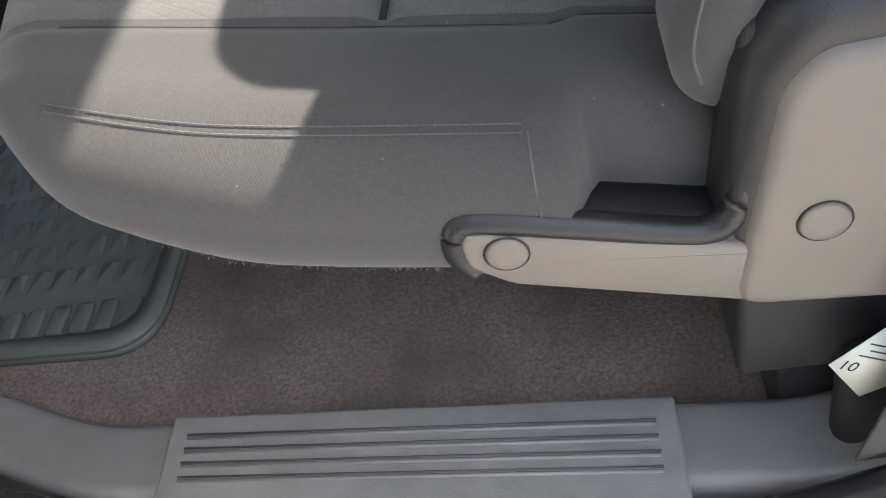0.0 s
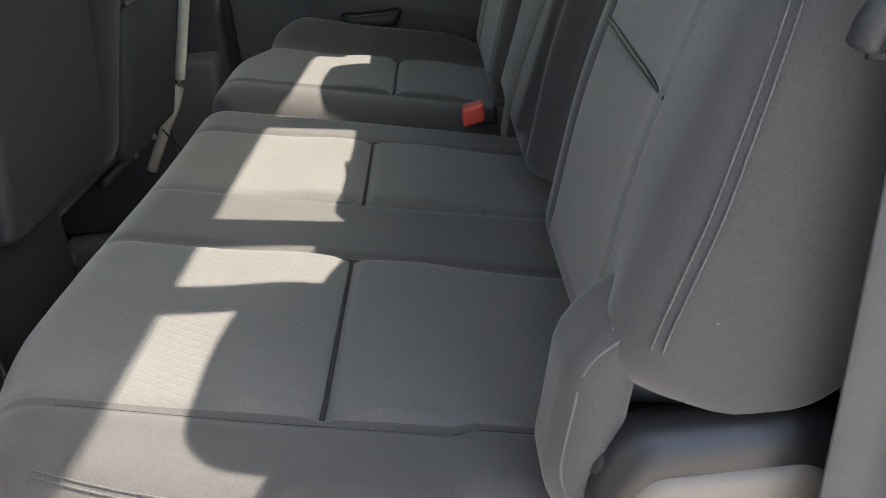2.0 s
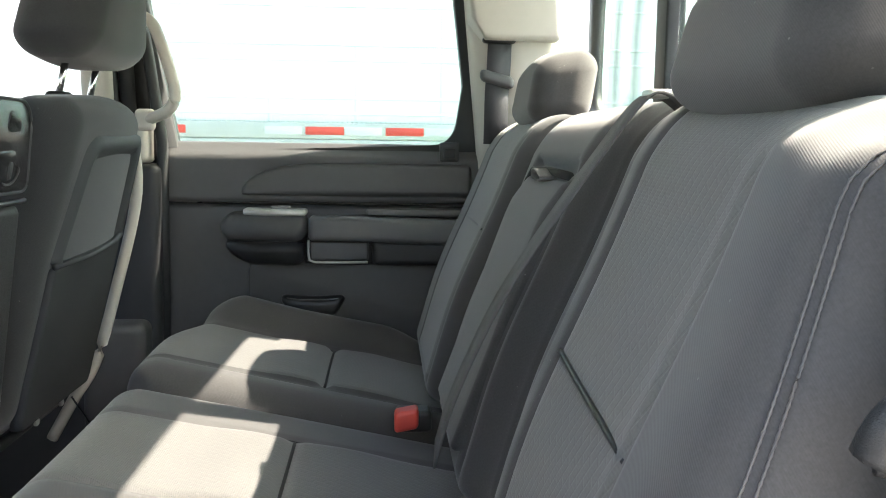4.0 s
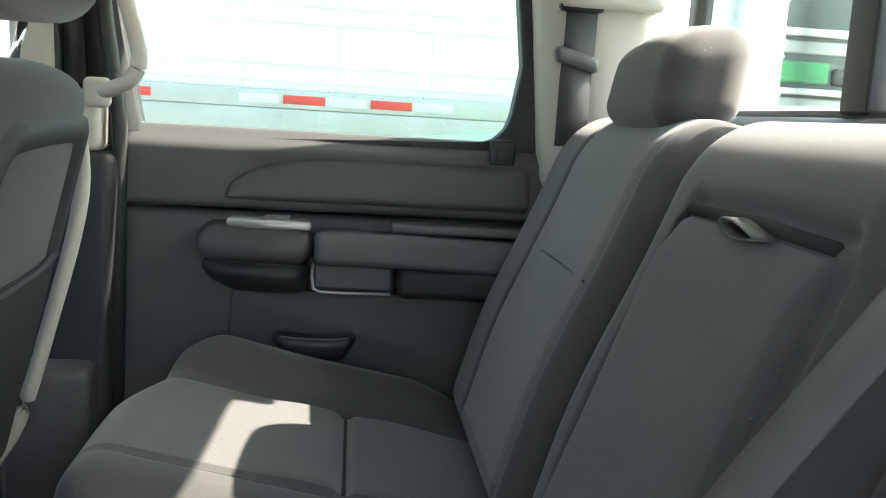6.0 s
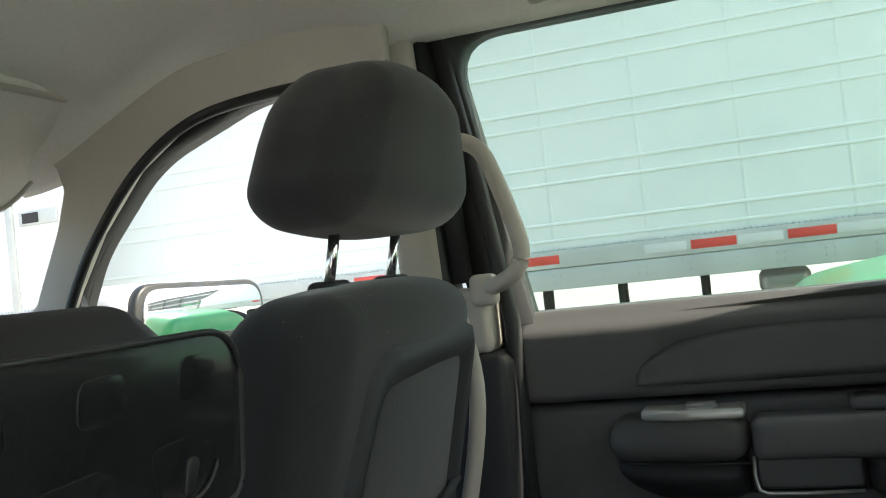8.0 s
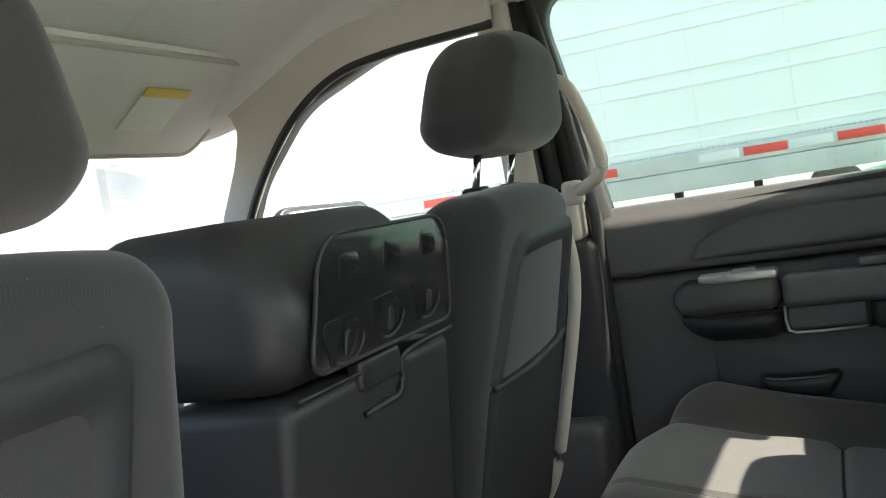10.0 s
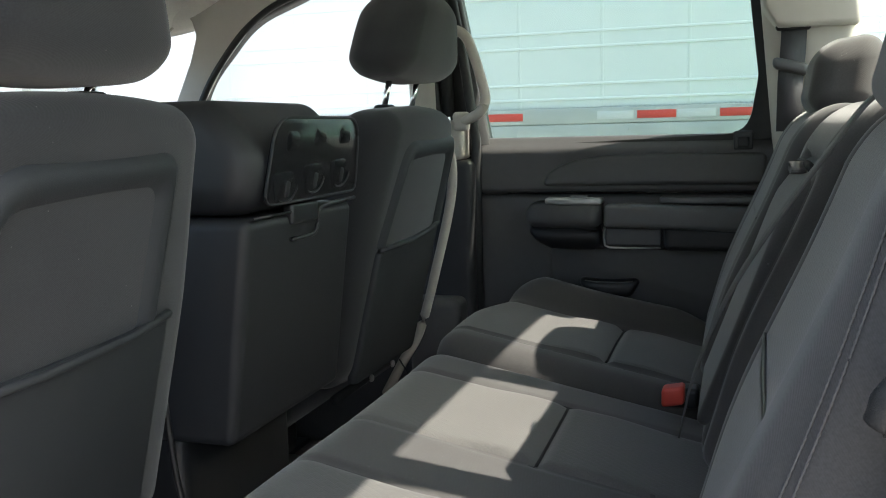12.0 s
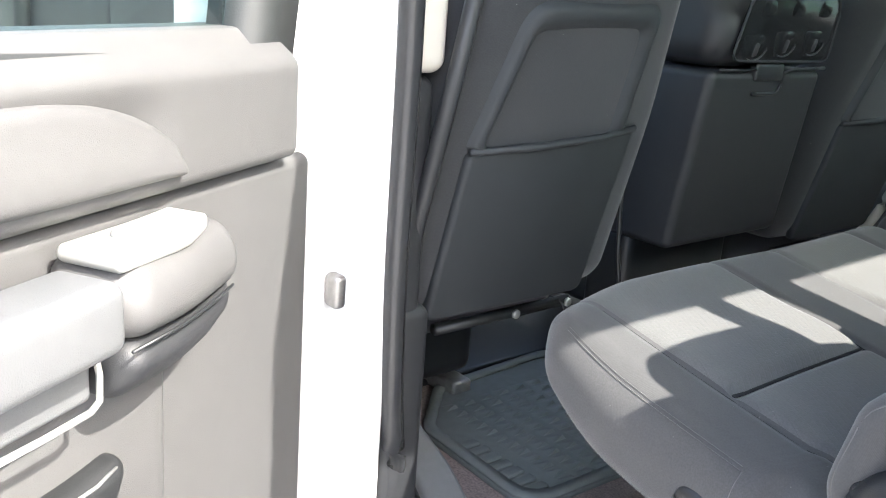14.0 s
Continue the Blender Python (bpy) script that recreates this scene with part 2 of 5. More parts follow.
def tube(points, radius, sides=10, closed=False, bm=None, flat=1.0, up=(0, 0, 1)):
    """A round rod along points; flat squeezes it across 'up'."""
    bm = bm or bmesh.new()
    pts = [Vector(p) for p in points]
    count, rings = len(pts), []
    for i, p in enumerate(pts):
        a = pts[i - 1] if i or closed else p
        b = pts[(i + 1) % count] if i < count - 1 or closed else p
        d = (b - a).normalized()
        u = Vector(up)
        if abs(d.dot(u)) > 0.95:
            u = Vector((1, 0, 0)) if abs(d.x) < 0.9 else Vector((0, 1, 0))
        s = d.cross(u).normalized()
        w = s.cross(d).normalized()
        rad = radius[i] if isinstance(radius, (list, tuple)) else radius
        rings.append([bm.verts.new(p + (s * math.cos(t) + w * math.sin(t) * flat) * rad)
                      for t in (2 * math.pi * q / sides for q in range(sides))])
    for i in range(count if closed else count - 1):
        a, b = rings[i], rings[(i + 1) % count]
        for q in range(sides):
            bm.faces.new((a[q], a[(q + 1) % sides], b[(q + 1) % sides], b[q]))
    if not closed:
        bm.faces.new(rings[0][::-1])
        bm.faces.new(rings[-1])
    return bm


def curve(points, n=6, closed=False):
    """Catmull-Rom through the points."""
    pts = [Vector(p) for p in points]
    out, m = [], len(pts)
    for i in range(m if closed else m - 1):
        a = pts[(i - 1) % m] if closed or i else pts[0] * 2 - pts[1]
        b, c = pts[i], pts[(i + 1) % m]
        d = pts[(i + 2) % m] if closed or i < m - 2 else pts[-1] * 2 - pts[-2]
        for q in range(n):
            t = q / n
            out.append(0.5 * (2 * b + (c - a) * t + (2 * a - 5 * b + 4 * c - d) * t * t + (3 * b - a - 3 * c + d) * t ** 3))
    return out if closed else out + [pts[-1]]


def rounded(corners, r, n=6):
    """A polygon in the plane with its corners rounded; r is one radius or one a corner."""
    out, m = [], len(corners)
    for i, p in enumerate(corners):
        p = Vector(p)
        a, b = Vector(corners[i - 1]) - p, Vector(corners[(i + 1) % m]) - p
        rad = r[i] if isinstance(r, (list, tuple)) else r
        if rad <= 0:
            out.append(p)
            continue
        half = a.angle(b) / 2
        cut = min(rad / math.tan(half), 0.49 * min(a.length, b.length))
        s, e = p + a.normalized() * cut, p + b.normalized() * cut
        for q in range(n + 1):
            t = q / n
            out.append((1 - t) ** 2 * s + 2 * t * (1 - t) * p + t * t * e)
    return out


def slab(outline, place, depth, bevel=0.0, bm=None, seg=2):
    """A plate: outline points (u, v), laid out by place(u, v, w), w from 0 to depth; its far edge is bevelled."""
    bm = bm or bmesh.new()
    turn = sum(outline[i - 1][0] * outline[i][1] - outline[i][0] * outline[i - 1][1] for i in range(len(outline)))
    layers = [(0.0, 0.0), (max(depth - bevel, depth * 0.2), 0.0)]
    if bevel:
        layers += [(depth - bevel + bevel * math.sin(math.pi / 2 * q / seg), bevel * (1 - math.cos(math.pi / 2 * q / seg))) for q in range(1, seg + 1)]
    rings = []
    m = len(outline)
    for w, inset in layers:
        ring = []
        for i, p in enumerate(outline):
            p = Vector(p)
            t = (Vector(outline[(i + 1) % m]) - Vector(outline[i - 1])).normalized()
            nrm = Vector((-t.y, t.x))
            if turn < 0:
                nrm = -nrm
            q = p + nrm * inset
            ring.append(bm.verts.new(place(q.x, q.y, w)))
        rings.append(ring)
    for a, b in zip(rings, rings[1:]):
        for i in range(m):
            bm.faces.new((a[i], a[(i + 1) % m], b[(i + 1) % m], b[i]))
    bm.faces.new(rings[0][::-1])
    bm.faces.new(rings[-1])
    return bm


def frame_plate(outer, inner, place, depth, bm=None):
    """A plate with a hole: two outlines with the same number of points."""
    bm = bm or bmesh.new()
    m = len(outer)
    v = [[bm.verts.new(place(p[0], p[1], w)) for p in ring] for ring, w in ((outer, 0), (inner, 0), (inner, depth), (outer, depth))]
    for a in range(4):
        r, s = v[a], v[(a + 1) % 4]
        for i in range(m):
            bm.faces.new((r[i], r[(i + 1) % m], s[(i + 1) % m], s[i]))
    return bm


def strap(points, width, thick, side, bm=None):
    """Flat webbing along points, its width along 'side'."""
    bm = bm or bmesh.new()
    pts = [Vector(p) for p in points]
    side = Vector(side).normalized()
    rings = []
    for i, p in enumerate(pts):
        d = (pts[min(i + 1, len(pts) - 1)] - pts[max(i - 1, 0)]).normalized()
        s = (side - d * side.dot(d)).normalized()
        nrm = d.cross(s) * thick / 2
        s = s * width / 2
        rings.append([bm.verts.new(q) for q in (p - s - nrm, p + s - nrm, p + s + nrm, p - s + nrm)])
    for a, b in zip(rings, rings[1:]):
        for q in range(4):
            bm.faces.new((a[q], a[(q + 1) % 4], b[(q + 1) % 4], b[q]))
    bm.faces.new(rings[0][::-1])
    bm.faces.new(rings[-1])
    return bm


def stitches(line, radius, pitch=0.0046):
    """One sewn thread along the points, thick on each stitch and thin where it dips into the cloth."""
    run, pts, radii = [Vector(p) for p in line], [], []
    step, rest, count = pitch / 2, 0.0, 0
    for a, b in zip(run, run[1:]):
        d = b - a
        at = rest
        while at < d.length:
            pts.append(a + d * (at / d.length))
            radii.append(radius if count % 2 else radius * 0.55)
            count += 1
            at += step
        rest = at - d.length
    return tube(pts, radii, 5)


def disc(center, axis, radius, depth, sides=28, bevel=0.0):
    """A round plate with a bevelled face, along axis from center."""
    bm = bmesh.new()
    z = Vector(axis).normalized()
    x = z.orthogonal().normalized()
    y = z.cross(x)
    c = Vector(center)
    rings = []
    for rad, h in ((radius, 0), (radius, depth - bevel), (radius - bevel, depth), (radius * 0.5, depth * 1.04)):
        rings.append([bm.verts.new(c + z * h + (x * math.cos(t) + y * math.sin(t)) * rad) for t in (2 * math.pi * q / sides for q in range(sides))])
    for a, b in zip(rings, rings[1:]):
        for q in range(sides):
            bm.faces.new((a[q], a[(q + 1) % sides], b[(q + 1) % sides], b[q]))
    bm.faces.new(rings[0][::-1])
    bm.faces.new(rings[-1])
    return bm


def taken(bm, test):
    """Moves the faces whose middle passes the test into a new bmesh."""
    out, seen, gone = bmesh.new(), {}, []
    for f in bm.faces:
        if test(f.calc_center_median()):
            for v in f.verts:
                if v not in seen:
                    seen[v] = out.verts.new(v.co)
            out.faces.new([seen[v] for v in f.verts])
            gone.append(f)
    bmesh.ops.delete(bm, geom=gone, context="FACES")
    return out


def dent(v, at, width):
    return math.exp(-((v - at) / width) ** 2)


def step01(v, a, b):
    t = max(0.0, min(1.0, (v - a) / (b - a)))
    return t * t * (3 - 2 * t)


# ---- the cab's shell ----
MID = 0.785          # the cab's middle, across
Y_DOOR = 1.615        # face of the door trim on the far side


def far_side(u, v, w):
    return Vector((u, Y_DOOR - w, v))


bm = pad((-2.3, -0.03, -0.06), (0.42, 1.66, 0.03), 0.01, (40, 30, 1), 2)
floor = tagged(part("floor", bm, CARPET), "dark brown worn carpet on the cab floor", "floor", kind="structure")

# added black sheet that darkens the carpet under the front seats
part("floor_cover", pad((-2.0, 0.0, 0.026), (-1.008, 1.60, 0.040), 0.006, (6, 8, 1), 2), PLASTIC_BLACK, floor, "black sheet added to darken the floor under the front seats")

# sill of the open doorway
sill = thing("door_sill", "dark grey plastic door sill with a ribbed scuff plate", "sill", (-0.28, 0.03, 0.0), kind="structure")


def sill_rise(x, y, z):
    lift = 0.10 * step01(x, 0.02, 0.24) + 0.06 * step01(-x, 0.58, 0.85)
    push = 0.02 * step01(x, 0.0, 0.2) + 0.03 * step01(-x, 0.54, 0.70) - 0.08 * (x + 0.28)
    return Vector((x, y + push, z + lift))


def skewed(x, y, z):
    return Vector((x, y - 0.08 * (x + 0.28), z))


part("sill_trim", pad((-1.0, 0.056, -0.04), (0.22, 0.132, 0.062), 0.012, (60, 5, 3), 3, sill_rise), PLASTIC_SILL, sill)
scuff = part("scuff_plate", pad((-0.492, 0.014, 0.055), (-0.066, 0.130, 0.069), 0.004, (20, 6, 1), 2, skewed), PLASTIC_SCUFF, sill, "ribbed grey scuff plate")
for i in range(4):
    y = 0.110 - i * 0.0135
    part("groove", tube([skewed(-0.474, y, 0.0688), skewed(-0.082, y - 0.002, 0.0690)], 0.0010, 8), PLASTIC_DOOR, scuff)
    part("rib", tube([skewed(-0.473, y - 0.0036, 0.0688), skewed(-0.083, y - 0.0056, 0.0688)], 0.0018, 8), PLASTIC_SILL, scuff)
part("outer_sill", pad((-1.2, -0.13, -0.2), (0.5, 0.012, 0.028), 0.02, (20, 3, 3), 3), PAINT_DK, sill, "dark outer sill edge")

seal = curve([(-0.575, -0.02, 1.12), (-0.587, -0.014, 0.7), (-0.592, -0.010, 0.40), (-0.600, 0.010, 0.20), (-0.625, 0.065, 0.085), (-0.560, 0.060, 0.052), (-0.49, 0.050, 0.044), (-0.3, 0.032, 0.040),
              (-0.06, 0.014, 0.043), (0.0, 0.012, 0.056), (0.05, 0.010, 0.080), (0.12, 0.000, 0.14), (0.185, -0.02, 0.26), (0.215, -0.03, 0.45), (0.205, -0.03, 0.8), (0.14, -0.01, 1.08), (0.02, 0.02, 1.17), (-0.3, 0.03, 1.195), (-0.52, 0.02, 1.185)], 8, True)
part("weather_strip", tube(seal, 0.0165, 14, True), SEAL, sill, "black rubber door seal")

# near B pillar
pillar = thing("b_pillar_near", "white painted door pillar with grey trim", "pillar", (-0.68, -0.02, 0.0), kind="structure")
part("painted_jamb", pad((-0.70, -0.075, -0.1), (-0.592, -0.012, 1.21), 0.015, (3, 2, 12), 3), PAINT, pillar)
part("pillar_trim", pad((-0.70, -0.012, 0.706), (-0.586, 0.05, 1.21), 0.02, (3, 2, 12), 3), PLASTIC_PALE, pillar, "beige upper trim")
part("pillar_trim", pad((-0.70, -0.010, 0.04), (-0.598, 0.045, 0.703), 0.02, (3, 2, 12), 3), PLASTIC_DK, pillar, "grey lower trim")
part("trim_foot", pad((-0.71, -0.0, 0.03), (-0.592, 0.058, 0.40), 0.018, (3, 2, 8), 3), PLASTIC_DK, pillar)

# near C pillar and side wall behind the doorway
wall = thing("c_pillar_near", "beige trimmed rear pillar beside the doorway", "pillar", (0.25, -0.03, 0.0), kind="structure")
part("painted_jamb", pad((0.195, -0.10, 0.06), (0.28, -0.04, 1.24), 0.02, (3, 2, 12), 4, lambda x, y, z: Vector((x - 0.10 * step01(z, 0.9, 1.3) + 0.06 * step01(-z, -0.5, -0.1), y, z))), PAINT, wall, "white painted jamb")
part("pillar_trim", pad((0.20, -0.06, 0.10), (0.40, -0.01, 0.82), 0.02, (3, 2, 8), 3), PLASTIC_DK, wall)
part("pillar_trim", pad((0.19, -0.03, 0.82), (0.37, 0.02, 1.24), 0.02, (3, 2, 8), 3, lambda x, y, z: Vector((x - 0.12 * (z - 0.82), y + 0.1 * (z - 0.82), z))), PLASTIC_PALE, wall)

# near front door and wing, closed
fdoor = thing("front_door_near", "closed front door, dark trim and clear window", "door", (-1.0, 0.0, 0.05), kind="structure")
part("door_trim", pad((-1.44, -0.06, 0.03), (-0.70, 0.0, 0.775), 0.02, (6, 2, 6), 3), PLASTIC_DK, fdoor)
out = rounded([(-1.36, 0.765), (-0.67, 0.765), (-0.67, 1.205), (-0.98, 1.19), (-1.16, 1.10), (-1.28, 0.93)], 0.03)
inn = rounded([(-1.29, 0.785), (-0.71, 0.785), (-0.71, 1.165), (-0.96, 1.155), (-1.12, 1.07), (-1.23, 0.92)], 0.03)
part("window_frame", frame_plate(out, inn, lambda u, v, w: Vector((u, -0.05 + w, v)), 0.05), RUBBER, fdoor)
pane = part("pane", slab(inn, lambda u, v, w: Vector((u, -0.03 + w, v)), 0.004), GLASS, fdoor)
pane.visible_shadow = False

# headliner: crowned across, dropping to the screen in front
bm = bmesh.new()
nx, ny = 110, 90
grid = []
for i in range(nx + 1):
    row = []
    for j in range(ny + 1):
        x, s = -1.34 + 1.70 * i / nx, -1 + 2 * j / ny
        y = MID + s * (0.800 - 0.03 * step01(-x, 0.9, 1.3))
        z = 1.300 - 0.075 * abs(s) ** 5 - 0.03 * s * s - 0.13 * step01(-x, 0.80, 1.36) - 0.03 * step01(x, 0.2, 0.36)
        z -= 0.012 * dent(abs(s), 0.66, 0.10) * step01(-x, 0.45, 0.7) - 0.010 * dent(x, -1.12, 0.10) * (1 - s * s)
        z -= 0.012 * dent(x, -0.72, 0.05) * (1 - abs(s) ** 3) - 0.010 * dent(x, -0.98, 0.12) * (abs(s) ** 2)
        for cy in (0.235, 1.335):  # pressed hollows over the front seats
            r = (abs((x + 1.07) / 0.27) ** 2.6 + abs((y - cy) / 0.19) ** 2.6) ** (1 / 2.6)
            z += 0.026 * (1 - step01(r, 0.82, 1.06))
        z -= 0.010 * dent(y + 0.5 * (x + 0.98), 0.83, 0.06) * step01(-x, 0.75, 0.95)
        z -= 0.014 * dent(x + 0.35 * (y - 1.3), -0.60, 0.035) * step01(y, 1.05, 1.2)
        row.append(bm.verts.new((x, y, z)))
    grid.append(row)
for i in range(nx):
    for j in range(ny):
        bm.faces.new((grid[i][j], grid[i + 1][j], grid[i + 1][j + 1], grid[i][j + 1]))
top = bmesh.ops.extrude_face_region(bm, geom=bm.faces[:])
for v in top["geom"]:
    if isinstance(v, bmesh.types.BMVert):
        v.co.z += 0.035
ceiling = tagged(part("ceiling", bm, HEADLINER), "pale beige cloth headliner under the cab roof", "headliner", kind="structure")
roof = tagged(part("roof", pad((-1.34, -0.05, 1.345), (0.38, 1.62, 1.375), 0.014, (20, 16, 1), 2), PAINT), "white painted cab roof", "roof", kind="structure")
for y, nm in ((-0.045, "roof_rail_near"), (1.610, "roof_rail_far")):
    part(nm, pad((-1.0, y - 0.035, 1.205), (0.36, y + 0.035, 1.36), 0.03, (16, 2, 2), 3), HEADLINER)["kind"] = "structure"
    tagged(bpy.data.objects[nm], "cloth covered roof side rail", "roof rail")

# dash, windscreen and A pillars
dash = thing("dashboard", "dark grey dashboard under the windscreen", "dashboard", (-1.7, MID, 0.4), kind="structure")
part("dash_body", pad((-2.1, -0.02, 0.2), (-1.50, 1.58, 0.78), 0.06, (6, 14, 6), 4), PLASTIC_DK, dash)
part("bulkhead", pad((-2.3, -0.05, 0.0), (-2.05, 1.60, 0.77), 0.03, (2, 8, 4), 2), PLASTIC_BLACK, dash)
screen = thing("windscreen", "clear raked windscreen", "windscreen", (-1.8, MID, 0.8), kind="structure")


def screen_at(u, v, w):
    return Vector((-1.74 + 0.44 * v + w, u, 0.77 + 0.36 * v))


p = part("pane", slab(rounded([(0.06, 0.0), (1.51, 0.0), (1.54, 1.0), (0.04, 1.0)], 0.08), screen_at, 0.005), GLASS, screen)
p.visible_shadow = False
for y, turned in ((1.535, 1), (0.025, -1)):
    edge = rounded([(-0.66, 1.156), (-0.90, 1.148), (-1.00, 1.125), (-1.085, 1.072), (-1.165, 0.985), (-1.22, 0.90), (-1.275, 0.79), (-1.42, 0.79), (-1.30, 0.888), (-1.245, 1.0), (-1.225, 1.06), (-1.235, 1.10), (-1.32, 1.13), (-1.30, 1.17), (-1.12, 1.235), (-0.90, 1.27), (-0.66, 1.275)], 0.02, 4)
    part("a_pillar", slab(edge, lambda u, v, w: Vector((u, y + turned * (-0.002 - w), v)), 0.018, 0.005, None, 3), PLASTIC_PALE, screen, "beige pillar trim")
part("header", tube([(-1.315, 0.0, 1.15), (-1.315, 1.57, 1.15)], 0.03, 10), HEADLINER, screen)

# ---- far side: front door, pillar, rear door ----
fd = thing("front_door_far", "closed front door, dark trim and clear window", "door", (-1.0, Y_DOOR, 0.05), kind="structure")
part("door_trim", pad((-1.48, Y_DOOR - 0.02, 0.03), (-0.64, Y_DOOR + 0.06, 0.80), 0.02, (8, 2, 8), 3), PLASTIC_DOOR, fd)
out = rounded([(-1.345, 0.775), (-0.62, 0.775), (-0.66, 1.205), (-0.92, 1.198), (-1.14, 1.112), (-1.270, 0.955)], [0.02, 0.02, 0.02, 0.25, 0.25, 0.25], 10)
inn = rounded([(-1.320, 0.800), (-0.665, 0.800), (-0.70, 1.168), (-0.92, 1.162), (-1.12, 1.090), (-1.248, 0.955)], [0.02, 0.02, 0.03, 0.25, 0.25, 0.25], 10)
part("window_frame", frame_plate(out, inn, lambda u, v, w: Vector((u, 1.575 + w, v)), 0.06), RUBBER, fd)
p = part("pane", slab(inn, lambda u, v, w: Vector((u, 1.61 + w, v)), 0.004), GLASS, fd)
p.visible_shadow = False
part("quarter_trim", slab(rounded([(-1.38, 0.80), (-1.24, 0.80), (-1.285, 0.92)], 0.01), lambda u, v, w: Vector((u, 1.598 - w, v)), 0.02, 0.006), PLASTIC_BLACK, fd)

lip = curve([(-1.275, 1.515, 0.79), (-1.215, 1.515, 0.91), (-1.165, 1.515, 0.985), (-1.085, 1.515, 1.070), (-0.99, 1.515, 1.126), (-0.88, 1.517, 1.147), (-0.66, 1.520, 1.156)], 8)
part("door_seal", tube(lip, 0.008, 10), RUBBER, fd, "black rubber door seal")

mirror = thing("wing_mirror", "white wing mirror with tall split glass", "mirror", (-1.45, 1.76, 0.79))
part("housing", pad((-1.60, 1.88, 0.772), (-1.415, 2.33, 0.918), 0.06, (6, 6, 6), 5), PAINT, mirror)


def mirror_at(u, v, w):
    return Vector((-1.415 + w + 0.10 * (u - 2.1), u, v))


part("bezel", slab(rounded([(1.89, 0.785), (2.32, 0.775), (2.325, 0.905), (1.90, 0.915)], 0.07, 10), mirror_at, 0.02, 0.006), PLASTIC_BLACK, mirror)
part("mirror_glass", slab(rounded([(1.91, 0.797), (2.305, 0.788), (2.31, 0.893), (1.92, 0.902)], 0.06, 10), lambda u, v, w: mirror_at(u, v, w + 0.018), 0.006, 0.002), MIRROR, mirror, "silvered mirror glass")
part("arm", pad((-1.55, 1.63, 0.79), (-1.45, 1.94, 0.84), 0.025, (3, 4, 2), 3), PLASTIC_BLACK, mirror)

bp = thing("b_pillar_far", "trimmed pillar between the far doors", "pillar", (-0.62, 1.53, 0.05), kind="structure")
part("pillar_trim", pad((-0.70, 1.565, 0.84), (-0.632, 1.65, 1.255), 0.02, (4, 3, 10), 3, lambda x, y, z: Vector((x - 0.03 * max(0, z - 0.84), y, z))), PLASTIC_PALE, bp, "beige upper pillar trim")
part("pillar_trim", pad((-0.65, 1.555, 0.03), (-0.548, 1.66, 0.750), 0.018, (4, 3, 10), 3), PLASTIC_DK, bp, "grey lower pillar trim")
part("seal", tube([(-0.548, 1.59, 0.05), (-0.548, 1.60, 0.79), (-0.575, 1.602, 0.98), (-0.615, 1.60, 1.205)], 0.012, 8), RUBBER, bp)
part("seal", tube([(-0.612, 1.595, 0.85), (-0.620, 1.598, 1.0), (-0.638, 1.595, 1.21)], 0.016, 8), RUBBER, bp)
part("pillar_trim", pad((-0.655, 1.57, 0.750), (-0.570, 1.645, 0.842), 0.015, (3, 2, 4), 3), PLASTIC_PALE, bp)
part("jamb", pad((-0.70, 1.635, -0.1), (-0.48, 1.67, 0.77), 0.01, (2, 1, 4), 2), PAINT_DK, bp)
part("trim_ledge", pad((-0.69, 1.49, 0.03), (-0.565, 1.57, 0.435), 0.02, (3, 3, 4), 3), PLASTIC_DOOR, bp)

grab = thing("grab_handle", "beige moulded grab handle on the door pillar", "grab handle", (-0.58, 1.56, 0.83))
path = curve([(-0.62, 1.57, 1.052), (-0.590, 1.535, 1.046), (-0.548, 1.522, 1.026), (-0.528, 1.52, 0.985), (-0.508, 1.523, 0.915), (-0.504, 1.525, 0.885), (-0.512, 1.528, 0.864), (-0.532, 1.538, 0.850), (-0.575, 1.57, 0.836)], 8)
part("grip", tube(path, 0.0115, 14), PLASTIC_PALE, grab)
for x, z in ((-0.615, 1.05), (-0.572, 0.838)):
    part("foot", pad((x - 0.02, 1.552, z - 0.022), (x + 0.02, 1.575, z + 0.022), 0.01, (2, 1, 2), 3), PLASTIC_PALE, grab)


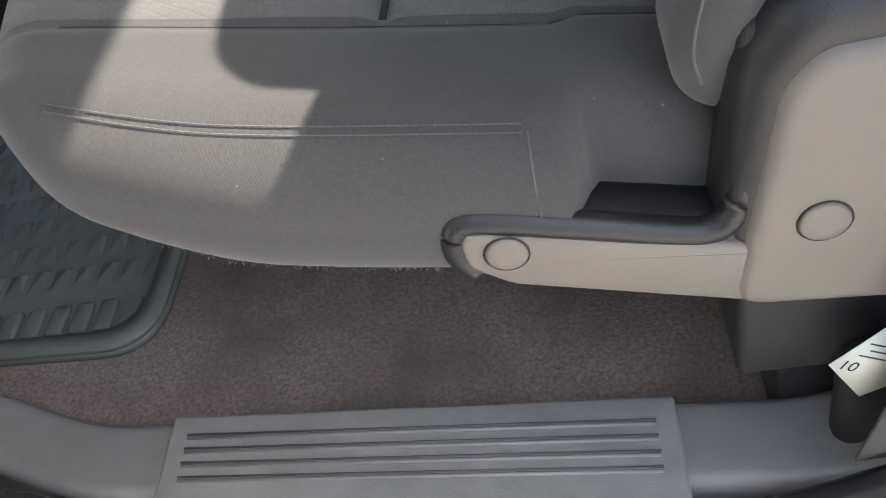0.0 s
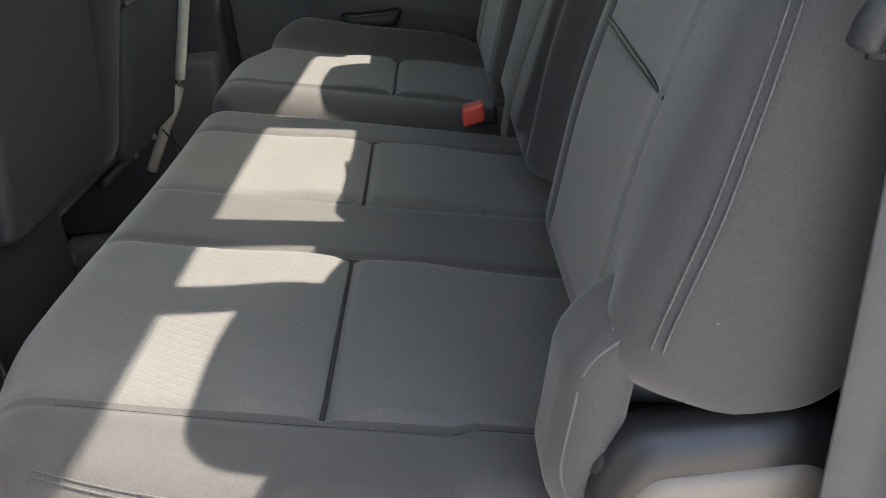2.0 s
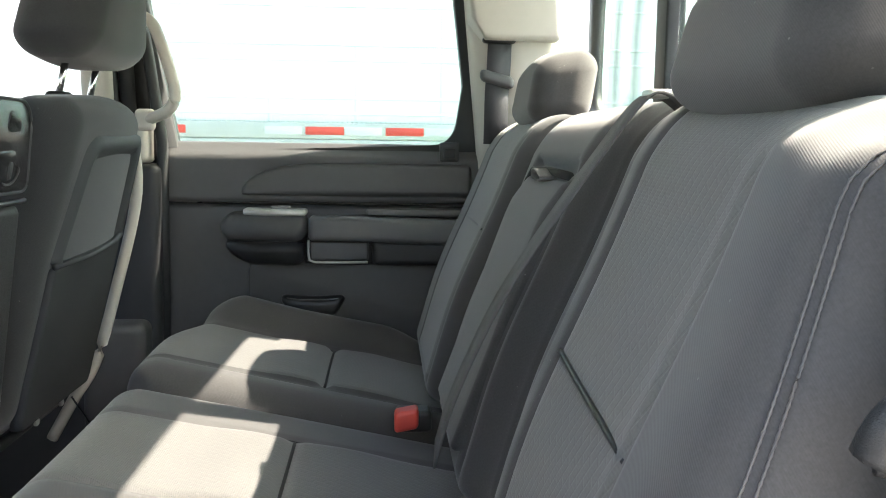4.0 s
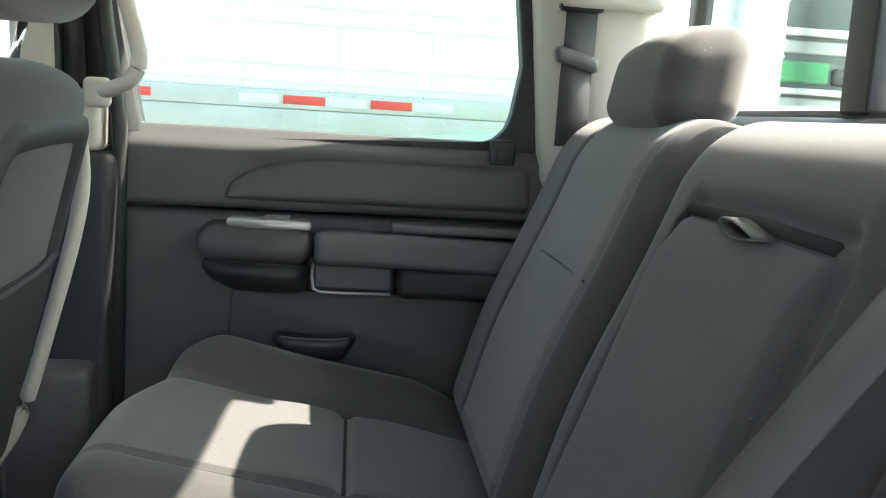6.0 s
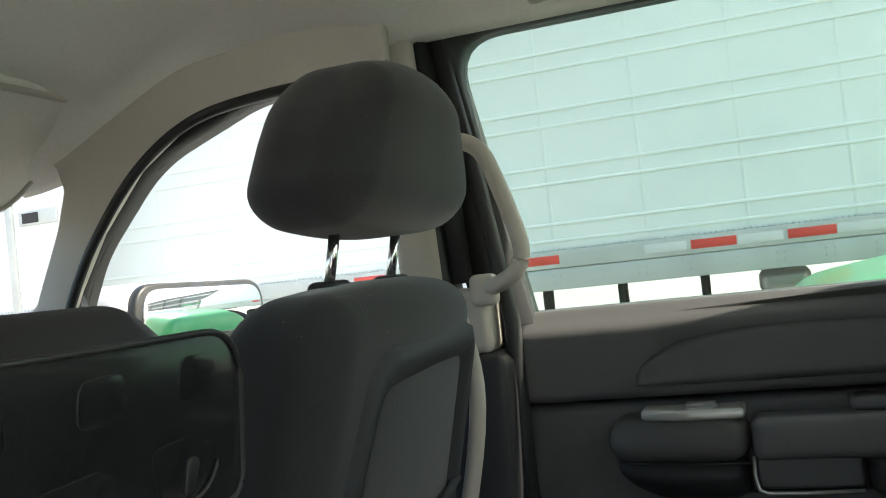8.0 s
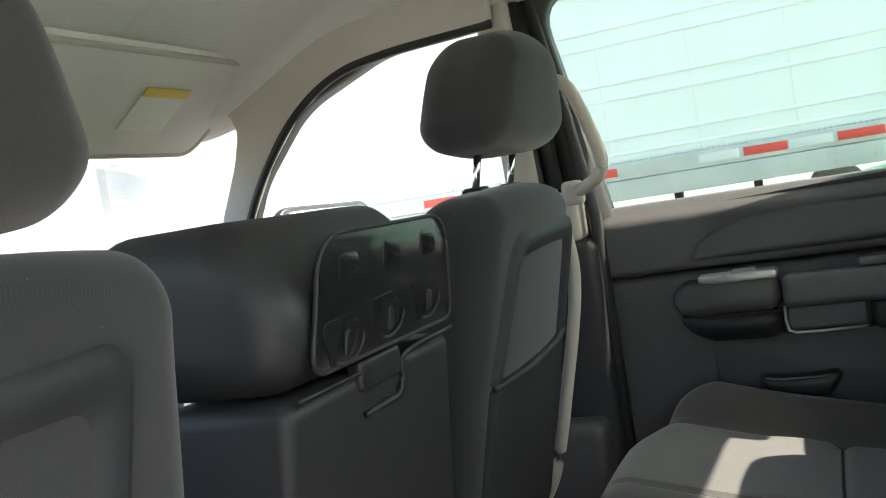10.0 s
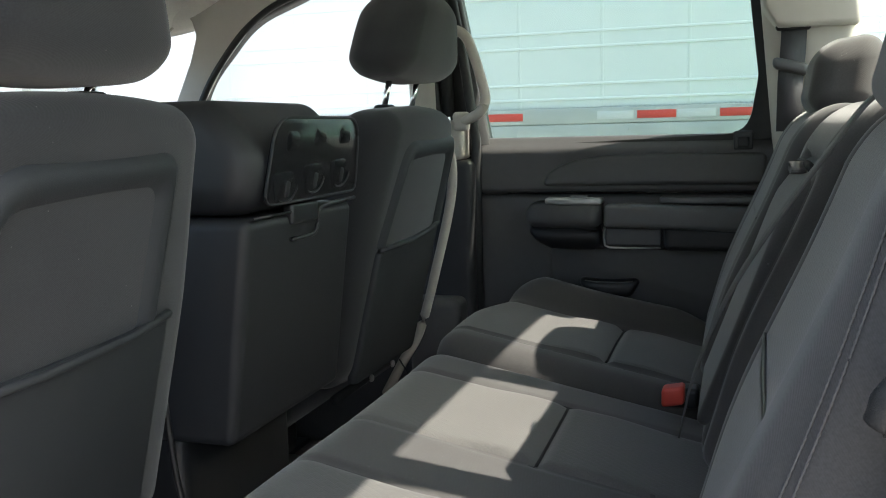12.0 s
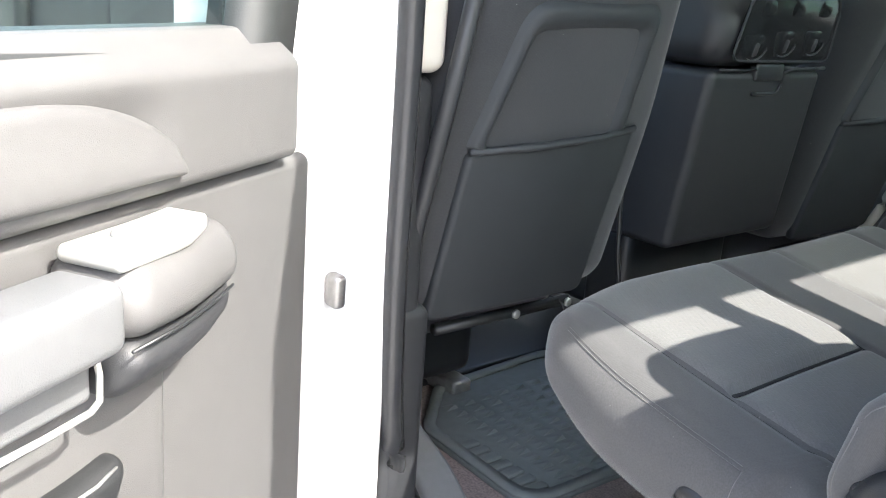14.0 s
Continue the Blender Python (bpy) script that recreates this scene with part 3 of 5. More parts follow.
# ---- rear doors ----
def rear_door(place, name, label, opened):
    """A rear door's inside; place(u, v, w): u along the door, v up, w out of the trim into the cab."""
    d = thing(name, label, "door", place(-0.15, 0.05, 0), kind="structure")

    def box(lo, hi, r, n, bend=None, k=3):
        def at(x, y, z):
            q = bend(x, y, z) if bend else (x, y, z)
            return place(q[0], q[2], q[1])
        return pad((lo[0], lo[2], lo[1]), (hi[0], hi[2], hi[1]), r, n, k, at)

    part("lower_panel", box((-0.64 if opened else -0.55, 0.05, -0.05), (0.30, 0.667, 0.0), 0.012, (24, 2, 18)), PLASTIC_DOOR, d)

    def top_bend(x, w, z):
        return (x, w - 0.03 * step01(z, 0.762, 0.795) - 0.012 * dent(z, 0.725, 0.03) * step01(x, -0.40, -0.33) * step01(-x, -0.10, -0.06), z)
    part("upper_panel", box((-0.585 if opened else -0.545, 0.672, -0.05), (0.30, 0.797, 0.016), 0.012, (60, 2, 16), top_bend), PLASTIC_DOOR, d)
    # long leaf-shaped rest under the window

    def leaf_bend(x, w, z):
        tt = max(0.0, min(1.0, (x + 0.390) / 0.17))
        grow = 0.06 + 0.94 * math.sqrt(1 - (1 - tt) ** 2)
        return (x, w - 0.010 * step01(z, 0.70, 0.755), 0.688 + (z - 0.688) * grow)
    part("elbow_pad", box((-0.388, 0.688, 0.002), (0.090, 0.757, 0.030), 0.012, (24, 2, 6), leaf_bend, 4), PLASTIC_DOOR, d, "soft dark pad")
    fab = rounded([(-0.378, 0.36), (0.25, 0.36), (0.25, 0.545), (-0.378, 0.545)], 0.02)
    part("map_panel", slab(fab, lambda u, v, w: place(u, v, w - 0.002), 0.008, 0.004), PLASTIC_DOOR, d)

    def arm_bend(x, w, z):
        fall = step01(-x, 0.30, 0.45)
        return (x, w * (1 - 0.35 * fall) + 0.006 * dent(z, 0.6, 0.03), z - 0.012 * (w / 0.075) * step01(z, 0.6, 0.66) * fall)
    arm = part("armrest", box((-0.428, 0.594, -0.01), (-0.249, 0.656, 0.075), 0.030, (12, 4, 5), arm_bend, 6), PLASTIC_DOOR, d, "padded dark armrest")

    def low_bend(x, w, z):
        round_in = 0.055 * (1 - math.sqrt(max(0.0, min(1.0, (z - 0.546) / 0.05))))
        return (x + round_in * step01(-x, 0.36, 0.43), w * (1 - 0.35 * step01(-x, 0.30, 0.45)) - 0.25 * w * (1 - step01(z, 0.545, 0.58)), z)
    part("armrest_base", box((-0.426, 0.546, -0.01), (-0.256, 0.597, 0.073), 0.020, (12, 4, 5), low_bend, 5), PLASTIC_DK, arm, "dark lower half")
    part("armrest_base", box((-0.118, 0.548, -0.01), (0.10, 0.600, 0.068), 0.014, (10, 3, 3)), PLASTIC_DK, arm, "dark lower half")
    part("armrest_seam", tube([place(-0.405, 0.596, 0.055), place(-0.36, 0.596, 0.066), place(-0.31, 0.596, 0.074), place(-0.252, 0.596, 0.076)], 0.0014, 6), PLASTIC_BLACK, arm)
    part("pull_rail", box((-0.247, 0.598, 0.02), (0.10, 0.650, 0.080), 0.012, (10, 2, 3), lambda x, w, z: (x, w, z - 0.006 * step01(x, -0.20, 0.05))), PLASTIC_RAIL, arm, "grey grip rail")
    part("upper_ledge", box((-0.13, 0.648, -0.002), (0.12, 0.664, 0.05), 0.006, (10, 2, 2)), PLASTIC_RAIL, arm)
    sw = part("switch_plate", box((-0.382, 0.648, 0.012), (-0.252, 0.662, 0.068), 0.006, (6, 2, 2), lambda x, w, z: (x, w * (1 - 0.35 * step01(-x, 0.32, 0.40)), z)), SILVER, d, "satin silver window switch plate")
    part("window_switch", box((-0.325, 0.658, 0.03), (-0.285, 0.668, 0.05), 0.004, (2, 2, 1)), PLASTIC_SILL, sw)
    part("handle_recess", box((-0.258, 0.545, -0.01), (-0.116, 0.604, 0.016), 0.005, (4, 2, 2)), PLASTIC_BLACK, d)
    hnd = part("door_handle", tube([place(-0.248, 0.598, 0.046), place(-0.249, 0.575, 0.050), place(-0.246, 0.557, 0.052), place(-0.236, 0.553, 0.053), place(-0.195, 0.552, 0.052), place(-0.126, 0.553, 0.050)], 0.0026, 8), SILVER, d, "bright edged door handle")
    part("handle_blade", box((-0.247, 0.555, 0.030), (-0.124, 0.596, 0.046), 0.006, (4, 1, 2)), PLASTIC_RAIL, hnd)
    pocket = part("pull_cup", box((-0.312, 0.433, -0.01), (-0.172, 0.478, 0.028), 0.018, (6, 2, 3), lambda x, w, z: (-0.242 + (x + 0.242) * (0.78 + 0.22 * step01(z, 0.435, 0.475)), w, z + 0.006 * ((x + 0.242) / 0.07) ** 2 - 0.003), 4), PLASTIC_BLACK, d, "black pull cup")
    part("cup_edge", tube([place(-0.296, 0.472, 0.022), place(-0.27, 0.470, 0.026), place(-0.215, 0.470, 0.026), place(-0.188, 0.472, 0.022)], 0.0016, 8), PLASTIC_SILL, pocket)
    lock = part("latch_button", box((0.022, 0.762, 0.006), (0.062, 0.802, 0.020), 0.004, (2, 1, 2)), PLASTIC_BLACK, d)
    part("button", box((0.030, 0.768, 0.016), (0.054, 0.790, 0.026), 0.004, (2, 1, 2)), PLASTIC_DK, lock)
    # window frame and glass
    outer = rounded([(-0.60, 0.76), (0.13, 0.76), (0.15, 0.98), (0.11, 1.245), (-0.69, 1.25)], [0.01, 0.01, 0.05, 0.06, 0.08], 6)
    inner = rounded([(-0.522, 0.776), (0.052, 0.797), (0.071, 0.92), (0.036, 1.206), (-0.606, 1.206)], [0.012, 0.06, 0.05, 0.07, 0.06], 6)
    part("window_frame", frame_plate(outer, inner, lambda u, v, w: place(u, v, w - 0.055), 0.05), RUBBER, d, "black rubber window frame")
    pn = part("pane", slab(inner, lambda u, v, w: place(u, v, w - 0.04), 0.004), GLASS_TINT, d)
    pn.visible_shadow = False
    part("outer_skin", box((-0.55, 0.0, -0.14), (0.30, 0.79, -0.052), 0.02, (6, 2, 6)), PAINT, d, "white painted outer skin")
    if opened:
        part("hinge_face", box((-0.75, 0.04, -0.12), (-0.553, 0.96, -0.012), 0.02, (4, 2, 8)), PAINT, d, "white painted door edge")
        ring = [place(-0.545 + 0.088 * math.cos(a), 0.15 + 0.088 * math.sin(a), 0.001) for a in (2 * math.pi * q / 40 for q in range(40))]
        part("speaker_rim", tube(ring, 0.006, 8, True), PLASTIC_DOOR, d)
        part("speaker_grille", disc(place(-0.545, 0.15, -0.004), place(0, 0, 1) - place(0, 0, 0), 0.075, 0.014, 32, 0.006), PLASTIC_DOOR, d)
        part("door_pocket", box((-0.33, 0.10, -0.005), (0.25, 0.30, 0.05), 0.03, (12, 3, 4), None, 4), PLASTIC_DOOR, d)
        part("striker", pad((-0.580, -0.127, 0.436), (-0.554, -0.109, 0.478), 0.007, (2, 1, 1), 2), STEEL, d)
    return d


rear_door(far_side, "rear_door_far", "closed rear door with dark grey moulded trim", False)

OPEN = radians(60)
HINGE = Vector((-0.614, -0.041, -0.035))


def near_side(u, v, w):
    s = u + 0.795
    return HINGE + Vector((math.cos(OPEN) * s + math.sin(OPEN) * w, -math.sin(OPEN) * s + math.cos(OPEN) * w, v))


near_door = rear_door(near_side, "rear_door_near", "rear door standing wide open, trim lit by sun", True)

# far C pillar, belt and rear window wall
cp = thing("c_pillar_far", "beige trimmed rear pillar with belt slot", "pillar", (0.25, 1.5, 0.5), kind="structure")
part("pillar_trim", pad((0.098, 1.525, 0.72), (0.275, 1.63, 1.235), 0.03, (5, 3, 8), 4, lambda x, y, z: Vector((x - 0.10 * (z - 0.8), y - 0.02 * (z - 0.8) + 0.05 * step01(-x, -0.18, -0.09), z))), PLASTIC_PALE, cp)
part("upper_trim", pad((0.075, 1.490, 1.003), (0.255, 1.60, 1.235), 0.012, (10, 3, 8), 3, lambda x, y, z: Vector((x - 0.10 * (z - 1.0), y, z + 0.035 * step01(-x, -0.105, -0.075) * (1 - step01(z, 1.0, 1.15))))), PLASTIC_PALE, cp, "beige upper trim over the belt slot")
part("lower_trim", pad((0.11, 1.535, 0.03), (0.38, 1.64, 0.718), 0.02, (4, 3, 6), 3), PLASTIC_DK, cp)
bel = thing("rear_seat_belt_far", "dark seat belt hanging on the rear pillar", "seat belt", (0.14, 1.53, 0.85))
part("webbing", strap([(0.134, 1.522, 1.018), (0.132, 1.514, 0.96), (0.128, 1.508, 0.90), (0.127, 1.506, 0.80)], 0.048, 0.003, (1, 0.1, 0)), BELT_DARK, bel)
part("guide", pad((0.094, 1.496, 0.916), (0.162, 1.524, 0.940), 0.01, (4, 2, 1), 3, lambda x, y, z: Vector((x, y, z - 0.25 * (x - 0.128)))), PLASTIC_RAIL, bel, "grey sliding belt guide")
part("slot", pad((0.098, 1.505, 0.998), (0.165, 1.528, 1.012), 0.007, (3, 1, 1), 2), PLASTIC_BLACK, bel)

XR = 0.325
rear = thing("rear_wall", "black rear cab wall below the back window", "wall", (XR, MID, 0.05), kind="structure")
part("wall_panel", pad((XR - 0.01, -0.04, 0.0), (XR + 0.06, 1.63, 0.858), 0.015, (2, 12, 6), 2), PLASTIC_BLACK, rear)
part("head_panel", pad((XR - 0.02, -0.04, 1.222), (XR + 0.05, 1.63, 1.36), 0.02, (2, 12, 3), 2), HEADLINER, rear)
win = thing("rear_window", "sliding rear window with black frames", "window", (XR, MID, 0.87), kind="structure")


def rear_at(u, v, w):
    return Vector((XR + 0.01 + w, u, v))


outer = rounded([(-0.03, 0.848), (1.625, 0.848), (1.625, 1.232), (1.00, 1.2325), (-0.03, 1.232)], 0.02, 6)
inner = rounded([(0.02, 0.866), (1.600, 0.866), (1.580, 1.195), (1.00, 1.212), (0.04, 1.212)], [0.07, 0.07, 0.13, 0.1, 0.07], 6)
part("window_frame", frame_plate(outer, inner, rear_at, 0.025), RUBBER, win)
for y, wd in ((0.492, 0.027), (0.665, 0.036), (1.095, 0.028)):
    part("mullion", pad((XR + 0.005, y - wd, 0.862), (XR + 0.035, y + wd, 1.225), 0.004, (1, 2, 6), 2), RUBBER, win)
for a, b in ((0.025, 0.625), (0.705, 1.06), (1.13, 1.598)):
    p = part("pane", slab([(a, 0.866), (b, 0.866), (b, 1.222), (a, 1.222)], lambda u, v, w: rear_at(u, v, w + 0.012), 0.004), GLASS_REAR, win)
    p.visible_shadow = False


# ---- rear bench ----
def seat_top(x):
    return -0.20 * (x + 0.25) - 0.001


def cushion(name, label, y0, y1, creases, cross, near):
    """One part of the split bench; creases: grooves along x at these y; cross: (x, y0, y1) grooves along y."""
    b = thing(name, label, "seat cushion", (-0.22, (y0 + y1) / 2, 0.2), group="rear bench cushions")

    def bend(x, y, z):
        up = step01(z, 0.30, 0.39)
        dz = seat_top(x)
        for c, deep in creases:
            dz -= up * deep * dent(y, c, 0.007) * step01(x, -0.50, -0.44)
        for cx, a, e, deep in cross:
            inside = step01(y, a - 0.01, a + 0.01) * step01(-y, -e - 0.01, -e + 0.01)
            dz -= up * deep * dent(x, cx, 0.009) * inside
            dz += up * 0.006 * inside * (dent(x, cx - 0.05, 0.05) + dent(x, cx + 0.07, 0.06))
        dz += up * 0.004 * math.sin(9 * y + 4 * x) * 0.6
        if not near:  # raised outer bolster
            dz += up * (0.012 + 0.010 * dent(y, 1.28, 0.16))
            dz += up * 0.048 * step01(y, 1.44, 1.51) * step01(-x, -0.08, 0.10) * (1 - 0.5 * step01(-x, 0.40, 0.48))
        front = step01(-x, 0.40, 0.49)
        low = step01(-z, -0.34, -0.25)
        lip = max(0.0, (-0.30 - x) / 0.19)
        notch = 0.036 * step01(x, -0.118, -0.096) * max(0.0, 1 - (y - 0.066) / 0.16) if near else 0.0
        tuck = 0.048 * (1 - step01(y, 0.05, 0.32)) * step01(-x, 0.22, 0.47) if near else 0.045 * step01(y, 1.28, 1.53) * step01(-x, 0.22, 0.47)
        return Vector((x + 0.02 * front * low + tuck, y + notch + 0.03 * lip * lip * step01(-y, -0.16, -0.08) * (1 if near else 0), z + dz + 0.045 * lip * lip * low))
    bm = pad((-0.492, y0, 0.273), (0.07, y1, 0.40), 0.055, (72, int((y1 - y0) / 0.0075), 6), 6, bend)
    if near:  # the double stitch runs round the cushion's upper edge
        for turn in (0.54, 0.63):
            line = []
            for q in range(60):
                x0, r = -0.437 + 0.00515 * q, 0.0562
                line.append(bend(x0, y0 + 0.055 - r * math.sin(turn), 0.345 + r * math.cos(turn)))
            part("stitch_line", stitches(line, 0.0006), THREAD, b, "pale double stitching")
        part("side_seam", tube([bend(-0.133, y0 + 0.055 - 0.0552 * math.sin(a), 0.345 + 0.0552 * math.cos(a)) for a in (0.6, 0.9, 1.2, 1.5)] + [bend(-0.133, y0, 0.30)], 0.0007, 6), THREAD, b)
        rng = random.Random(4)
        fray = bmesh.new()
        for q in range(150):
            p = bend(-0.40 + 0.0017 * q, y0 + 0.012, 0.295)
            tube([p, p + Vector((rng.uniform(-0.003, 0.003), rng.uniform(-0.003, 0.001), -rng.uniform(0.001, 0.0032)))], 0.0004, 3, False, fray)
        part("frayed_edge", fray, THREAD, b, "frayed cloth edge")
    for k, (cx, a, e, deep) in enumerate(cross):
        def inside(c):
            if near:
                push = 0.036 * step01(c.x, -0.118, -0.096)
                yy = (c.y - push * 1.4125) / (1 - push / 0.16) if c.y < 0.226 else c.y
                slip = 0.048 * (1 - step01(c.y, 0.05, 0.32)) * step01(-c.x, 0.22, 0.43)
            else:
                yy, slip = c.y, 0.045 * step01(c.y, 1.28, 1.53) * step01(-c.x, 0.22, 0.47)
            return a < yy < e and c.z > (0.36 if -0.42 < c.x - slip < -0.06 else 0.325)
        part("insert", taken(bm, inside), CLOTH_IN, b, "embossed insert cloth")
    part("cushion_pad", bm, CLOTH, b)
    # thin dark rods put the creases' shade along the sewn seams
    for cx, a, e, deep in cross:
        part("seam", tube([bend(cx, a + (e - a) * q / 12, 0.40) + Vector((0, 0, 0.0012)) for q in range(13)], 0.0024, 6), SEAM_SHADE, b, "sewn seam with its shade drawn dark")
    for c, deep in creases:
        part("seam", tube([bend(x, c, 0.40) + Vector((0, 0, -0.0004)) for x in (-0.43 + 0.0225 * q for q in range(20))], 0.0009, 6), SEAM_SHADE, b, "sewn seam with its shade drawn dark")
    return b


bench = cushion("bench_cushion_wide", "charcoal cloth bench cushion, wide part, in stripes of sun", 0.066, 1.045,
                [(0.182, 0.004), (0.495, 0.005), (0.66, 0.004), (0.905, 0.003)],
                [(-0.214, 0.190, 0.49, 0.011), (-0.212, 0.665, 0.90, 0.009)], True)
cushion("bench_cushion_narrow", "charcoal cloth bench cushion, narrow part", 1.055, 1.57,
        [(1.14, 0.004), (1.430, 0.005)], [(-0.188, 1.15, 1.428, 0.011)], False)


def back_x(z):
    return -0.03 + 0.36 * (z - 0.40)


def backrest(name, label, y0, y1, creases, near):
    b = thing(name, label, "seat back", (0.1, (y0 + y1) / 2, 0.38), group="rear seat backs")

    def bend(x, y, z):
        face = step01(-x, 0.04, 0.10)
        dx = 0.0
        for c, deep, za, zb in creases:
            dx += face * deep * dent(y, c, 0.006) * step01(z, za - 0.02, za + 0.01) * step01(-z, -zb - 0.01, -zb + 0.02)
        dx -= face * 0.012 * dent(z, 0.56, 0.12)
        if near:  # inner bolster falls back to the armrest
            dx += face * 0.014 * dent(z, 0.772, 0.007) * step01(y, 0.695, 0.712) * step01(-y, -0.99, -0.973)
            dx += face * 0.035 * step01(y, 0.46, 0.62) * step01(-y, -0.70, -0.64)
            # outer wing stands proud of the insert
            dx -= face * (0.018 - 0.004 * step01(-z, -0.62, -0.47)) * step01(-y, -0.25, -0.11) * (1 - step01(z, 0.80, 0.858))
        lift = 0.0
        if near:  # the outboard wing ends above the hinge cover
            out = step01(-y, -0.17, -0.10)
            dx += 0.042 * out * step01(z, 0.775, 0.858)
            lift = out * (step01(-z, -0.60, -0.40) * (0.044 + 0.027 * face) - 0.008 * step01(z, 0.79, 0.86)) - 0.022 * step01(-y, -0.5, -0.1) * step01(z, 0.79, 0.856)
        return Vector((x + 0.12 + back_x(z + 0.3 * max(0.0, lift)) + dx + 0.02 * step01(z, 0.78, 0.86), y, z + lift - 0.20 * (x + 0.12) * step01(z, 0.70, 0.85)))
    bm = pad((-0.12, y0, 0.385), (0.03, y1, 0.856), 0.045, (6, int((y1 - y0) / 0.008), 56), 6, bend)
    ca, ce = creases[0][0], creases[1][0]
    part("insert", taken(bm, lambda c: ca < c.y < ce and c.x < back_x(c.z) + 0.03 and 0.43 < c.z < 0.845), CLOTH_BACK, b, "embossed insert cloth")
    if near:
        for turn in (1.03, 1.17):
            rise = [(0.0, 0.432 + 0.0126 * q) for q in range(31)] + [(0.15 * q, 0.811) for q in range(1, 9)]
            line = []
            for h, z in rise:
                a = turn - 0.60 * step01(z, 0.56, 0.87)
                line.append(bend(-0.075 - 0.0464 * math.cos(a) * math.cos(h), 0.107 - 0.0464 * math.sin(a) * math.cos(h), z + 0.0464 * math.sin(h)))
            part("stitch_line", stitches(line, 0.0010), THREAD, b, "pale double stitching")
    part("backrest_pad", bm, CLOTH, b)
    return b


nb = backrest("bench_back_wide", "charcoal cloth bench backrest, wide part, with centre armrest", 0.062, 1.065,
              [(0.205, 0.005, 0.42, 0.80), (0.45, 0.006, 0.42, 0.84), (0.63, 0.012, 0.40, 0.87), (0.70, 0.010, 0.42, 0.765), (0.985, 0.010, 0.42, 0.765)], True)
fb = backrest("bench_back_narrow", "charcoal cloth bench backrest, narrow part", 1.075, 1.545,
              [(1.115, 0.005, 0.42, 0.83), (1.40, 0.006, 0.42, 0.83)], False)


def on_back(y, z, out=0.0):
    return Vector((back_x(z) - out + 0.004, y, z))


def lobe_bend(x, y, z):
    return Vector((x + 0.004 + 0.22 * (z - 0.44) + 0.016 * step01(-z, -0.40, -0.34) + 0.02 * step01(z, 0.47, 0.515), y + 0.012 * step01(-z, -0.42, -0.345), z))


part("lower_bolster", pad((-0.068, 0.082, 0.345), (-0.018, 0.165, 0.515), 0.0245, (4, 6, 12), 6, lobe_bend), CLOTH, nb, "rounded lower bolster")
part("piping", tube(curve([lobe_bend(-0.054, 0.085, 0.376), lobe_bend(-0.0575, 0.0875, 0.40), lobe_bend(-0.058, 0.088, 0.44), lobe_bend(-0.056, 0.087, 0.48), lobe_bend(-0.046, 0.083, 0.505)], 6), 0.0016, 6), THREAD, nb)
part("cross_seam", tube(curve([on_back(0.210, 0.608, 0.013), on_back(0.33, 0.617, 0.015), on_back(0.445, 0.623, 0.013)], 6), 0.0028, 6), PLASTIC_BLACK, nb)
part("cross_seam", tube(curve([on_back(1.12, 0.664, 0.006), on_back(1.25, 0.667, 0.008), on_back(1.395, 0.664, 0.006)], 6), 0.0028, 6), PLASTIC_BLACK, fb)
arm_face = part("armrest_face", pad((-0.01, 0.708, 0.44), (0.02, 0.977, 0.757), 0.012, (2, 10, 14), 3, lambda x, y, z: Vector((x + back_x(z) - 0.009 + 0.010 * dent(z, 0.75, 0.02), y, z))), CLOTH, nb, "folded-up centre armrest")
loop = curve([(0.088, 0.795, 0.7575), (0.088, 0.825, 0.7545), (0.087, 0.850, 0.758), (0.087, 0.858, 0.763), (0.087, 0.850, 0.768), (0.088, 0.825, 0.766), (0.088, 0.795, 0.7590)], 5)
# a dark rod draws the shade of the gap round the folded armrest
part("armrest_gap", tube([(back_x(0.766) - 0.002, y, 0.766 - 0.002 * abs(y - 0.84) / 0.1) for y in (0.716, 0.78, 0.84, 0.90, 0.968)] + [(back_x(z) - 0.001, 0.982, z) for z in (0.750, 0.68, 0.60, 0.52, 0.45)], 0.0055, 8), SEAM_SHADE, nb, "dark rod for the shade in the gap round the armrest")
part("pull_loop", strap(loop, 0.018, 0.0018, (1, 0, 0)), BELT, nb, "grey webbing pull loop")


